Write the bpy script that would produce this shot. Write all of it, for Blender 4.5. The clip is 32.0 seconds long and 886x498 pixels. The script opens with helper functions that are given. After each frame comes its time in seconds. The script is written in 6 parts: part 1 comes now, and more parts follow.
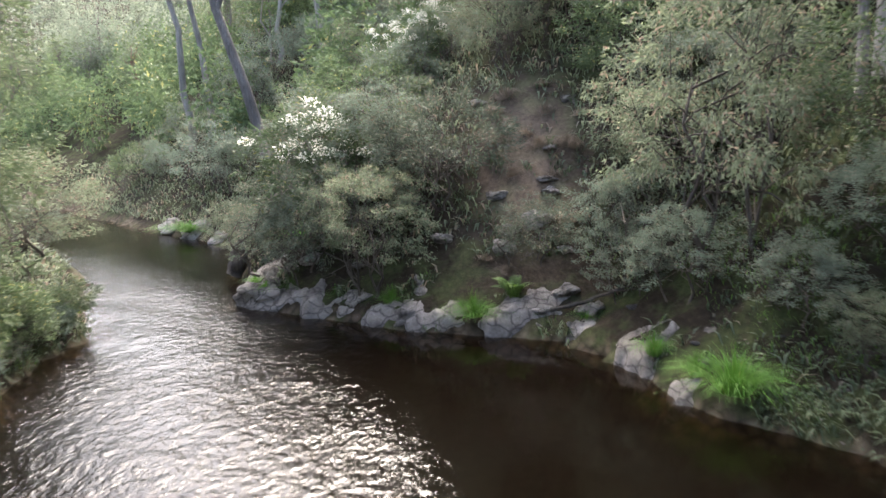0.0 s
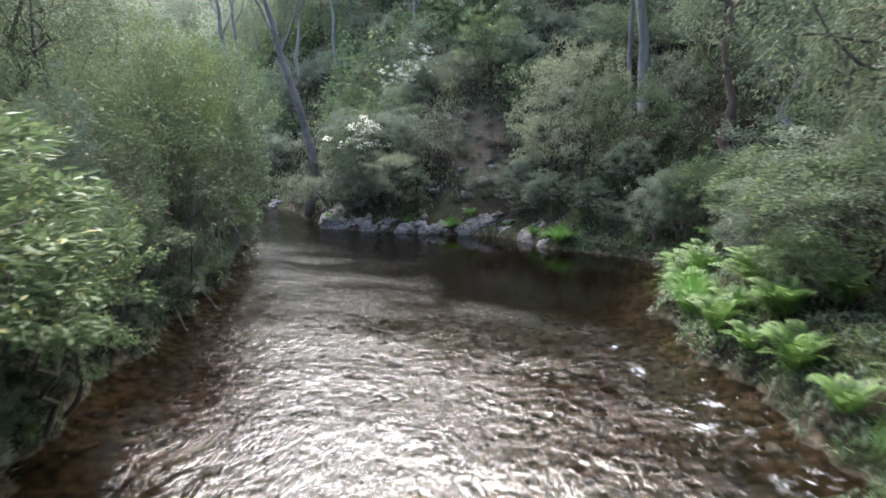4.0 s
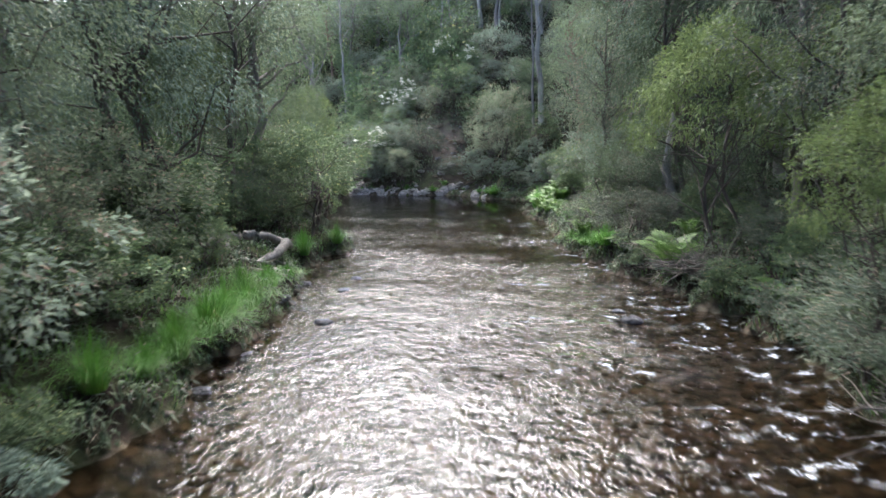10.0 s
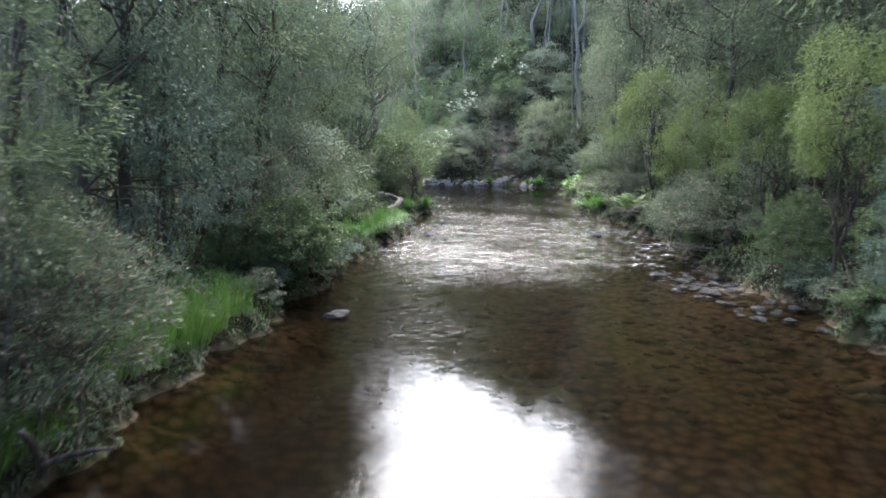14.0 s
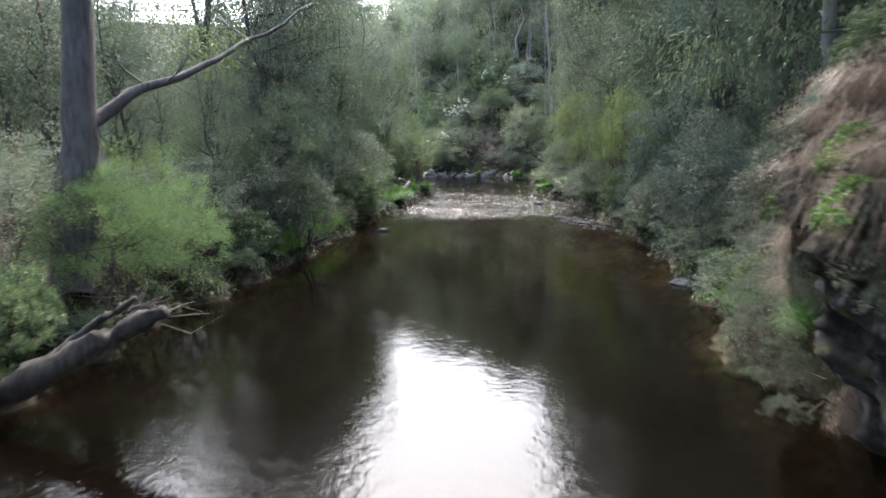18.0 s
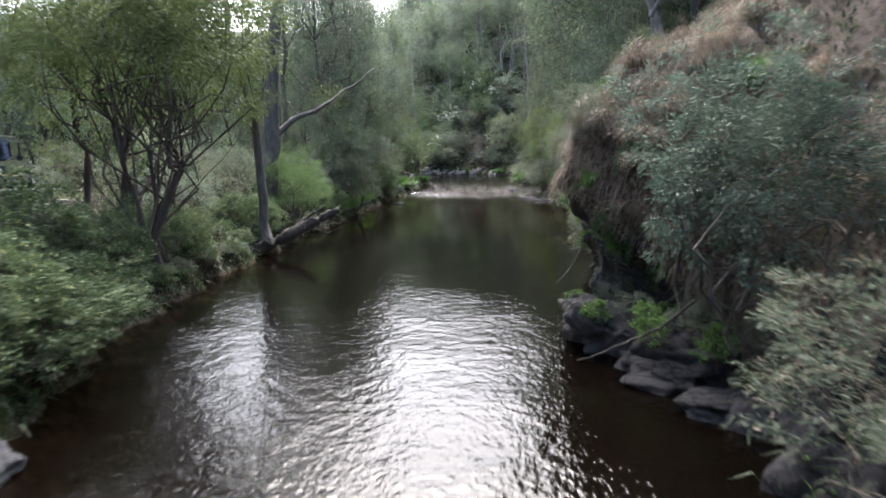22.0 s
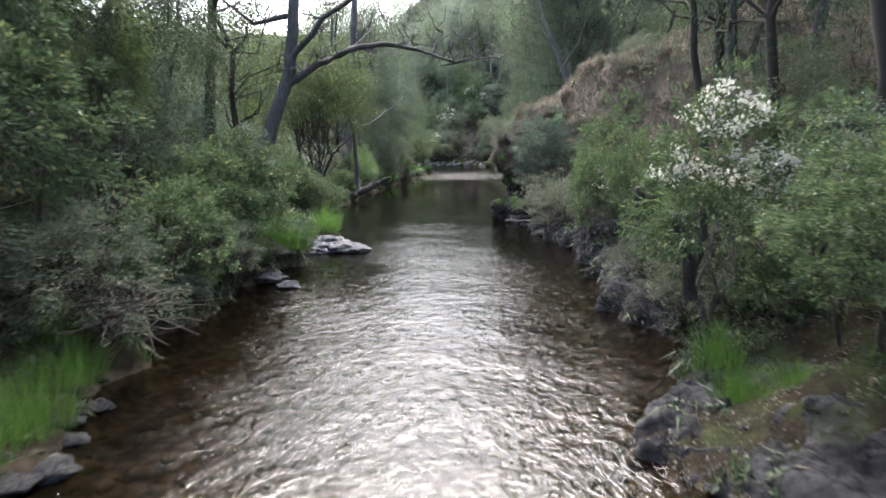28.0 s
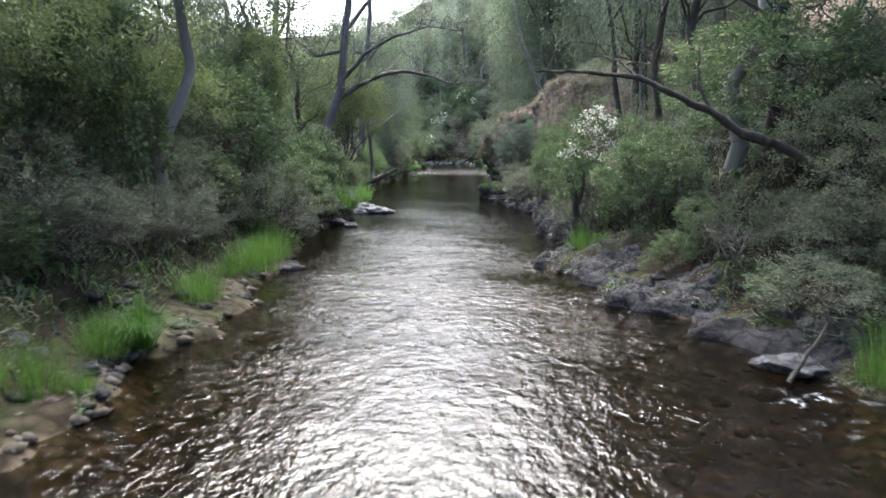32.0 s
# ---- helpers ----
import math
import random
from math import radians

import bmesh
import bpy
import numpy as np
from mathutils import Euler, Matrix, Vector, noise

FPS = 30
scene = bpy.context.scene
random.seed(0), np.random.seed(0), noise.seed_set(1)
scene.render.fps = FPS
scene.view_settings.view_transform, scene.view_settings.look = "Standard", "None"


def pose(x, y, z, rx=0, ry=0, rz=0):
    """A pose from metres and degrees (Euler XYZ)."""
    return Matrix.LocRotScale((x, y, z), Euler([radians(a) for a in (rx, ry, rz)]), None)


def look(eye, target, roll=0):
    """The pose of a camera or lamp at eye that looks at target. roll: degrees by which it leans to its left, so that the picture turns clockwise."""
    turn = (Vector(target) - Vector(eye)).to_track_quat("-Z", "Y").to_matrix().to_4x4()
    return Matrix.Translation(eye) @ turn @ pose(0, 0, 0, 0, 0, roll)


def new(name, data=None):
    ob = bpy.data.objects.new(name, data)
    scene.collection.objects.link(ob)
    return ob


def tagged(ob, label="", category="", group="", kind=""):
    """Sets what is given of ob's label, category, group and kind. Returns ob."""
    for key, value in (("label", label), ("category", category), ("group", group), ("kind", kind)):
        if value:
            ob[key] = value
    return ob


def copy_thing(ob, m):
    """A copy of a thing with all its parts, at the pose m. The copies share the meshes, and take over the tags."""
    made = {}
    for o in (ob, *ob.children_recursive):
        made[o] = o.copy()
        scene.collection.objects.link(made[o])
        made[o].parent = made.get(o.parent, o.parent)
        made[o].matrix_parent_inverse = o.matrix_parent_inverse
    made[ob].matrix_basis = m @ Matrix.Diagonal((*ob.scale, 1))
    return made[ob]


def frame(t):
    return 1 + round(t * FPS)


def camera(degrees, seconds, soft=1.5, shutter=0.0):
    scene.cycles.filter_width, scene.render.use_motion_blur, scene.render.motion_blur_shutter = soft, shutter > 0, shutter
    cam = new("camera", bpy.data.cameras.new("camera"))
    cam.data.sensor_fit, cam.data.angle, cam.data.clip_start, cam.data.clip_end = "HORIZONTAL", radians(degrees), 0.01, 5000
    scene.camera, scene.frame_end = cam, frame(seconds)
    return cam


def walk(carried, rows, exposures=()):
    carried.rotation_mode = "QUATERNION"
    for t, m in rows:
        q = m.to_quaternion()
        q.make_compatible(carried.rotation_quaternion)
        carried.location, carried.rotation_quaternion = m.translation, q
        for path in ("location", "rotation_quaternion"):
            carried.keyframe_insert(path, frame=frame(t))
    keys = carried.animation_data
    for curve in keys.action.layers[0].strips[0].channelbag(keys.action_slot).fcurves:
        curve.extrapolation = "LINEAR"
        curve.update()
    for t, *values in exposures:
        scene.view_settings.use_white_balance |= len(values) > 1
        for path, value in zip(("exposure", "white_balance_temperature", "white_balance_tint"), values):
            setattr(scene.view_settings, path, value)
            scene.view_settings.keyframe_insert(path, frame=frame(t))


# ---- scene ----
cam = camera(67.0, 32.0, soft=1.5, shutter=0.6)
PATH = [
    (0, (0.453, -0.154, 3.779), (0.255, 1.808, 3.447), -1.5),
    (0.5, (0.369, -1.791, 3.75), (0.197, 0.174, 3.424), -1.0),
    (1, (0.285, -3.533, 3.709), (0.137, -1.564, 3.389), -1.0),
    (1.5, (0.282, -5.252, 3.677), (0.149, -3.282, 3.358), -0.7),
    (2, (0.269, -6.987, 3.657), (0.147, -5.016, 3.339), -0.8),
    (2.5, (0.265, -8.74, 3.646), (0.153, -6.768, 3.328), -0.7),
    (3, (0.227, -10.403, 3.635), (0.125, -8.431, 3.318), -0.5),
    (3.5, (0.196, -12.068, 3.627), (0.104, -10.096, 3.309), -0.5),
    (4, (0.181, -13.721, 3.622), (0.12, -11.748, 3.304), -0.5),
    (4.5, (0.069, -15.431, 3.563), (0.053, -13.456, 3.248), -0.4),
    (6.5, (-0.457, -22.999, 3.522), (-0.423, -21.024, 3.209), -0.3),
    (7, (-0.449, -24.406, 3.5), (-0.416, -22.431, 3.187), -0.6),
    (7.5, (-0.438, -25.849, 3.473), (-0.406, -23.873, 3.162), -0.7),
    (8, (-0.52, -27.163, 3.386), (-0.481, -25.187, 3.081), -0.6),
    (8.5, (-0.546, -28.627, 3.401), (-0.506, -26.651, 3.093), -0.7),
    (9, (-0.562, -30.008, 3.373), (-0.521, -28.032, 3.067), -0.8),
    (9.5, (-0.606, -31.378, 3.368), (-0.562, -29.402, 3.059), -0.8),
    (10, (-0.634, -32.743, 3.329), (-0.591, -30.767, 3.023), -1.0),
    (10.5, (-0.684, -34.141, 3.31), (-0.64, -32.165, 3.005), -1.2),
    (11, (-0.763, -35.54, 3.295), (-0.717, -33.564, 2.989), -1.3),
    (11.5, (-0.842, -36.984, 3.261), (-0.819, -35.008, 2.956), -1.3),
    (12, (-0.938, -38.466, 3.277), (-0.955, -36.489, 2.971), -1.4),
    (12.5, (-0.984, -39.834, 3.204), (-1.038, -37.858, 2.902), -1.0),
    (13, (-0.95, -41.208, 3.126), (-1.049, -39.233, 2.828), -0.8),
    (13.5, (-0.86, -42.572, 3.07), (-0.982, -40.598, 2.774), -0.8),
    (14, (-0.714, -43.877, 3.01), (-0.839, -41.902, 2.717), -0.8),
    (14.5, (-0.615, -45.244, 2.988), (-0.736, -43.27, 2.693), -0.9),
    (16.5, (-0.12, -51.231, 2.885), (-0.24, -49.256, 2.592), -0.9),
    (17, (0.174, -52.908, 2.856), (0.039, -50.934, 2.563), -2.2),
    (17.5, (0.239, -54.527, 2.913), (0.111, -52.553, 2.617), -1.4),
    (18, (0.24, -56.043, 2.905), (0.117, -54.069, 2.61), -1.0),
    (18.5, (0.255, -57.562, 2.892), (0.137, -55.587, 2.597), -1.0),
    (19, (0.305, -59.004, 2.868), (0.19, -57.029, 2.571), -0.9),
    (19.5, (0.334, -60.44, 2.85), (0.222, -58.465, 2.552), -1.0),
    (20, (0.358, -61.875, 2.831), (0.25, -59.9, 2.534), -0.9),
    (20.5, (0.411, -63.334, 2.817), (0.305, -61.359, 2.521), -1.0),
    (21, (0.461, -64.789, 2.812), (0.358, -62.814, 2.517), -0.9),
    (21.5, (0.542, -66.106, 2.795), (0.44, -64.13, 2.502), -0.8),
    (22, (0.528, -67.728, 2.809), (0.434, -65.751, 2.518), -0.7),
    (22.5, (0.574, -69.213, 2.833), (0.479, -67.236, 2.543), -1.1),
    (23, (0.573, -70.758, 2.87), (0.484, -68.782, 2.575), -1.3),
    (23.5, (0.457, -72.323, 2.953), (0.387, -70.348, 2.644), -1.7),
    (24, (0.351, -73.916, 2.93), (0.294, -71.941, 2.62), -1.5),
    (24.5, (0.363, -75.286, 2.903), (0.306, -73.311, 2.594), -1.4),
    (25, (0.391, -76.866, 2.925), (0.334, -74.892, 2.61), -1.3),
    (25.5, (0.396, -78.375, 2.946), (0.34, -76.401, 2.628), -1.2),
    (27.5, (0.982, -83.434, 2.821), (0.897, -81.46, 2.514), -0.7),
    (28, (1.004, -84.758, 2.822), (0.92, -82.783, 2.518), -0.6),
    (28.5, (1.011, -86.003, 2.826), (0.929, -84.028, 2.522), -0.7),
    (29, (1.012, -87.112, 2.783), (0.933, -85.136, 2.481), -0.5),
    (29.5, (1.014, -88.198, 2.759), (0.938, -86.223, 2.458), -0.5),
    (30, (0.996, -89.273, 2.74), (0.926, -87.298, 2.437), -0.4),
    (30.5, (0.964, -90.363, 2.691), (0.9, -88.387, 2.391), -0.2),
    (31, (0.948, -91.386, 2.618), (0.889, -89.409, 2.322), 0.0),
    (31.5, (0.943, -92.44, 2.599), (0.887, -90.463, 2.302), 0.1),
    (32, (0.899, -93.428, 2.567), (0.847, -91.451, 2.269), 0.2),
]
walk(cam, [(t, look(eye, target, roll)) for t, eye, target, roll in PATH], exposures=[(0, 3.25, 6600, 11), (3, 2.95, 5900, 8), (7, 2.8, 5900, 9), (10, 2.9, 5800, 8), (14, 3.1, 5800, 7), (19, 2.8, 6000, 9), (25, 2.65, 6000, 8), (28, 2.62, 6000, 7), (32, 2.75, 5900, 7)])

# ---- light: pale evening sky over a shaded valley, soft sun behind thin cloud up the valley ----
SUN_HEIGHT, SUN_TURN = radians(52), radians(-5)
world = bpy.data.worlds.new("valley_sky")
scene.world = world
world.use_nodes = True
wn = world.node_tree.nodes
sky = wn.new("ShaderNodeTexSky")
sky.sky_type, sky.sun_disc = "NISHITA", False
sky.sun_elevation, sky.sun_rotation = SUN_HEIGHT, SUN_TURN
sky.air_density, sky.dust_density, sky.ozone_density = 1.0, 6.0, 1.0
wn["Background"].inputs["Strength"].default_value = 0.15
world.node_tree.links.new(sky.outputs[0], wn["Background"].inputs["Color"])
sun = new("sun", bpy.data.lights.new("sun", "SUN"))
sun.data.energy, sun.data.angle, sun.data.color = 1.3, radians(32), (1.0, 0.95, 0.88)
sun.matrix_world = look((0, 0, 60), (-60 / math.tan(SUN_HEIGHT) * math.sin(SUN_TURN), -60 / math.tan(SUN_HEIGHT) * math.cos(SUN_TURN), 0))


# ---- materials ----
class Nodes:
    """A short way to write a node material."""

    def __init__(self, name):
        self.mat = bpy.data.materials.new(name)
        self.mat.use_nodes = True
        self.tree = self.mat.node_tree
        self.bsdf = self.tree.nodes["Principled BSDF"]
        self.out = self.tree.nodes["Material Output"]

    def add(self, kind, **values):
        node = self.tree.nodes.new("ShaderNode" + kind)
        for key, value in values.items():
            node.inputs[key].default_value = value
        return node

    def link(self, a, b):
        self.tree.links.new(a, b)

    def place(self, scale):
        coords, mapping = self.add("TexCoord"), self.add("Mapping")
        mapping.inputs["Scale"].default_value = scale if hasattr(scale, "__len__") else (scale,) * 3
        self.link(coords.outputs["Object"], mapping.inputs["Vector"])
        return mapping.outputs["Vector"]

    def noise(self, scale, detail=5.0, rough=0.6, at=None):
        node = self.add("TexNoise", Scale=scale, Detail=detail, Roughness=rough)
        if at is None:
            at = self.add("TexCoord").outputs["Object"]
        self.link(at, node.inputs["Vector"])
        return node.outputs["Fac"]

    def ramp(self, fac, stops):
        node = self.add("ValToRGB")
        while len(node.color_ramp.elements) < len(stops):
            node.color_ramp.elements.new(0.5)
        for element, (at, colour) in zip(node.color_ramp.elements, stops):
            element.position, element.color = at, (*colour, 1)
        self.link(fac, node.inputs["Fac"])
        return node.outputs["Color"]

    def mix(self, fac, a, b, blend="MIX"):
        node = self.tree.nodes.new("ShaderNodeMix")
        node.data_type, node.blend_type = "RGBA", blend
        for value, socket in ((fac, node.inputs[0]), (a, node.inputs[6]), (b, node.inputs[7])):
            if isinstance(value, bpy.types.NodeSocket):
                self.link(value, socket)
            elif isinstance(value, (int, float)):
                socket.default_value = value
            else:
                socket.default_value = (*value, 1)
        return node.outputs[2]

    def bump(self, height, strength=0.4, distance=0.02):
        node = self.add("Bump", Strength=strength, Distance=distance)
        self.link(height, node.inputs["Height"])
        self.link(node.outputs["Normal"], self.bsdf.inputs["Normal"])
        return node

    def attribute(self, name):
        node = self.add("Attribute")
        node.attribute_name = name
        return node.outputs["Fac"]


def leaf_material(name, dark, light, odd=None, odd_share=0.06, through_light=0.36, gloss=0.6):
    n = Nodes(name)
    geo, info = n.add("NewGeometry"), n.add("ObjectInfo")
    stops = [(0.0, tuple(0.75 * d + 0.25 * c for d, c in zip(dark, light))), (0.9, tuple(0.8 * c + 0.2 * d for d, c in zip(dark, light)))]
    colour = n.ramp(geo.outputs["Random Per Island"], stops)
    if odd:
        more = n.add("Math")
        more.operation = "LESS_THAN"
        shift = n.add("Math")
        shift.operation = "FRACT"
        times = n.add("Math")
        times.operation = "MULTIPLY"
        times.inputs[1].default_value = 17.3
        n.link(geo.outputs["Random Per Island"], times.inputs[0])
        n.link(times.outputs[0], shift.inputs[0])
        n.link(shift.outputs[0], more.inputs[0])
        more.inputs[1].default_value = odd_share
        colour = n.mix(more.outputs[0], colour, odd)
    hue = n.add("HueSaturation")
    span = n.add("MapRange")
    span.inputs["To Min"].default_value, span.inputs["To Max"].default_value = 0.72, 1.3
    n.link(info.outputs["Random"], span.inputs["Value"])
    n.link(span.outputs["Result"], hue.inputs["Value"])
    n.link(colour, hue.inputs["Color"])
    patch = n.noise(2.4, 4.0)
    colour = n.mix(n.ramp(patch, [(0.5, (0.0, 0.0, 0.0)), (0.7, (0.45, 0.45, 0.45))]), hue.outputs["Color"], light)
    # Darker noise patches put shading among the leaf masses into the colour.
    colour = n.mix(n.ramp(patch, [(0.3, (0.6, 0.6, 0.6)), (0.48, (0.0, 0.0, 0.0))]), colour, tuple(0.75 * d for d in dark))
    n.link(colour, n.bsdf.inputs["Base Color"])
    n.bsdf.inputs["Roughness"].default_value = gloss
    n.bsdf.inputs["Specular IOR Level"].default_value = 0.22
    thin, both = n.add("BsdfTranslucent"), n.add("MixShader", Fac=through_light)
    n.link(colour, thin.inputs["Color"])
    n.link(n.bsdf.outputs[0], both.inputs[1])
    n.link(thin.outputs[0], both.inputs[2])
    n.link(both.outputs[0], n.out.inputs["Surface"])
    return n.mat


def bark_material(name, dark, light, streak=1.0):
    n = Nodes(name)
    at = n.place((6, 6, 0.9 * streak))
    grain, blotch = n.noise(3.0, 8.0, 0.7, at), n.noise(0.9, 3.0)
    colour = n.ramp(grain, [(0.3, dark), (0.7, light)])
    colour = n.mix(n.ramp(blotch, [(0.4, (0, 0, 0)), (0.7, (0.6, 0.6, 0.6))]), colour, tuple(0.6 * c for c in dark))
    n.link(colour, n.bsdf.inputs["Base Color"])
    n.bsdf.inputs["Roughness"].default_value = 0.9
    n.bsdf.inputs["Specular IOR Level"].default_value = 0.15
    n.bump(grain, 0.7, 0.03)
    return n.mat


def rock_material(name, dark, light, moss=(0.05, 0.07, 0.025), moss_share=0.62):
    n = Nodes(name)
    fine, broad, lichen = n.noise(20.0, 10.0, 0.75), n.noise(1.7, 4.0), n.noise(6.0, 8.0, 0.7)
    info = n.add("ObjectInfo")
    colour = n.ramp(broad, [(0.3, dark), (0.7, light)])
    crack = n.add("TexVoronoi", Scale=2.6)
    crack.feature = "DISTANCE_TO_EDGE"
    bend = n.add("VectorMath")
    bend.operation = "MULTIPLY_ADD"
    bend.inputs[1].default_value = (0.5, 0.5, 0.5)
    wander = n.add("TexNoise", Scale=2.2, Detail=4.0)
    n.link(n.add("TexCoord").outputs["Object"], wander.inputs["Vector"])
    n.link(wander.outputs["Color"], bend.inputs[0])
    n.link(n.place((1.0, 1.0, 1.6)), bend.inputs[2])
    n.link(bend.outputs[0], crack.inputs["Vector"])
    colour = n.mix(n.ramp(crack.outputs["Distance"], [(0.0, (0.85, 0.85, 0.85)), (0.05, (0.3, 0.3, 0.3)), (0.12, (0, 0, 0))]), colour, tuple(0.3 * c for c in dark))
    colour = n.mix(n.ramp(fine, [(0.35, (0.55, 0.55, 0.55)), (0.7, (0, 0, 0))]), colour, tuple(0.5 * c for c in dark))
    colour = n.mix(n.ramp(lichen, [(moss_share, (0, 0, 0)), (moss_share + 0.1, (0.8, 0.8, 0.8))]), colour, moss)
    hue, span = n.add("HueSaturation"), n.add("MapRange")
    span.inputs["To Min"].default_value, span.inputs["To Max"].default_value = 0.7, 1.25
    n.link(info.outputs["Random"], span.inputs["Value"])
    n.link(span.outputs["Result"], hue.inputs["Value"])
    n.link(colour, hue.inputs["Color"])
    n.link(hue.outputs["Color"], n.bsdf.inputs["Base Color"])
    n.bsdf.inputs["Roughness"].default_value = 0.85
    n.bsdf.inputs["Specular IOR Level"].default_value = 0.15
    n.bump(fine, 1.0, 0.09)
    return n.mat


def bluff_material():
    """Dark fissured rock with pale water streaks, moss higher up, dry turf at the top."""
    n = Nodes("bluff_rock")
    fine, broad, patch = n.noise(11.0, 8.0, 0.7), n.noise(1.5, 5.0), n.noise(4.0, 6.0, 0.7)
    streak = n.noise(2.6, 5.0, 0.6, n.place((1.0, 1.6, 0.12)))
    colour = n.ramp(broad, [(0.3, (0.01, 0.0095, 0.0095)), (0.7, (0.05, 0.047, 0.046))])
    colour = n.mix(n.ramp(streak, [(0.55, (0, 0, 0)), (0.64, (0.8, 0.8, 0.8))]), colour, (0.19, 0.18, 0.172))
    colour = n.mix(n.ramp(fine, [(0.35, (0.7, 0.7, 0.7)), (0.65, (0, 0, 0))]), colour, (0.006, 0.0055, 0.005))
    colour = n.mix(n.ramp(patch, [(0.5, (0, 0, 0)), (0.6, (0.85, 0.85, 0.85))]), colour, (0.05, 0.052, 0.017))
    turf = n.ramp(fine, [(0.3, (0.04, 0.028, 0.018)), (0.7, (0.15, 0.11, 0.078))])
    n.link(n.mix(n.attribute("turf"), colour, turf), n.bsdf.inputs["Base Color"])
    n.bsdf.inputs["Roughness"].default_value = 0.85
    n.bsdf.inputs["Specular IOR Level"].default_value = 0.15
    n.bump(fine, 1.0, 0.08)
    return n.mat


def ground_material():
    """Soil and leaf litter, green moss and grass on the benches, dry straw on the bare slope, wet gravel and mud under the water."""
    n = Nodes("valley_ground")
    fine, mid, broad = n.noise(9.0, 8.0, 0.75), n.noise(1.6, 6.0, 0.65), n.noise(0.25, 4.0)
    soil = n.ramp(fine, [(0.3, (0.009, 0.007, 0.005)), (0.55, (0.022, 0.017, 0.012)), (0.75, (0.045, 0.036, 0.026))])
    green = n.ramp(fine, [(0.3, (0.018, 0.026, 0.01)), (0.7, (0.05, 0.062, 0.024))])
    straw = n.ramp(fine, [(0.3, (0.11, 0.08, 0.058)), (0.7, (0.3, 0.23, 0.175))])
    land = n.mix(n.ramp(mid, [(0.45, (0, 0, 0)), (0.62, (0.85, 0.85, 0.85))]), soil, green)
    land = n.mix(n.attribute("dry"), land, straw)
    cells = n.add("TexVoronoi", Scale=5.5)
    n.link(n.add("TexCoord").outputs["Object"], cells.inputs["Vector"])
    pebble = n.ramp(cells.outputs["Distance"], [(0.0, (0.165, 0.132, 0.096)), (0.45, (0.092, 0.073, 0.052)), (0.75, (0.02, 0.016, 0.011))])
    faded = n.add("HueSaturation", Saturation=0.18)
    n.link(cells.outputs["Color"], faded.inputs["Color"])
    tone = n.mix(0.55, pebble, faded.outputs["Color"], "MULTIPLY")
    pebble = n.mix(n.ramp(broad, [(0.4, (0, 0, 0)), (0.6, (1, 1, 1))]), tone, pebble)
    n.link(n.mix(n.attribute("wet"), land, pebble), n.bsdf.inputs["Base Color"])
    n.bsdf.inputs["Roughness"].default_value = 0.95
    n.bsdf.inputs["Specular IOR Level"].default_value = 0.05
    n.bump(fine, 0.8, 0.06)
    return n.mat


def water_material():
    """Clear brown water: what lies below is dimmed by its depth, the surface mirrors by its slope and angle."""
    n = Nodes("creek_water")
    n.tree.nodes.remove(n.bsdf)
    ripple, depth, foam = n.attribute("ripple"), n.attribute("depth"), n.attribute("foam")
    at = n.place((1.0, 0.85, 1.0))
    chop, small = n.noise(5.2, 2.0, 0.5, at), n.noise(17.0, 2.0, 0.5, at)
    both = n.add("Math")
    both.operation = "MULTIPLY_ADD"
    both.inputs[1].default_value = 0.45
    n.link(small, both.inputs[0])
    n.link(chop, both.inputs[2])
    bump = n.add("Bump", Strength=1.0)
    n.link(both.outputs[0], bump.inputs["Height"])
    scale = n.add("Math")
    scale.operation = "MULTIPLY"
    scale.inputs[1].default_value = 0.05
    n.link(ripple, scale.inputs[0])
    n.link(scale.outputs[0], bump.inputs["Distance"])
    mirror = n.add("BsdfGlossy", Roughness=0.0)
    n.link(bump.outputs["Normal"], mirror.inputs["Normal"])
    fresnel = n.add("Fresnel", IOR=1.333)
    n.link(bump.outputs["Normal"], fresnel.inputs["Normal"])
    clear = n.add("BsdfTransparent")
    n.link(n.ramp(depth, [(0.0, (0.6, 0.535, 0.43)), (0.3, (0.33, 0.265, 0.187)), (0.6, (0.11, 0.086, 0.06)), (1.0, (0.012, 0.008, 0.005))]), clear.inputs["Color"])
    murk = n.add("BsdfDiffuse")
    murk.inputs["Color"].default_value = (0.009, 0.006, 0.004, 1)
    body = n.add("MixShader", Fac=0.2)
    n.link(clear.outputs[0], body.inputs[1])
    n.link(murk.outputs[0], body.inputs[2])
    top = n.add("MixShader")
    n.link(fresnel.outputs[0], top.inputs[0])
    n.link(body.outputs[0], top.inputs[1])
    n.link(mirror.outputs[0], top.inputs[2])
    white = n.add("BsdfDiffuse")
    white.inputs["Color"].default_value = (0.75, 0.77, 0.78, 1)
    spot = n.noise(2.6, 7.0, 0.75, at)
    share = n.add("Math")
    share.operation = "MULTIPLY"
    n.link(n.ramp(spot, [(0.55, (0, 0, 0)), (0.75, (0.75, 0.75, 0.75))]), share.inputs[0])
    n.link(foam, share.inputs[1])
    last = n.add("MixShader")
    n.link(share.outputs[0], last.inputs[0])
    n.link(top.outputs[0], last.inputs[1])
    n.link(white.outputs[0], last.inputs[2])
    n.link(last.outputs[0], n.out.inputs["Surface"])
    return n.mat


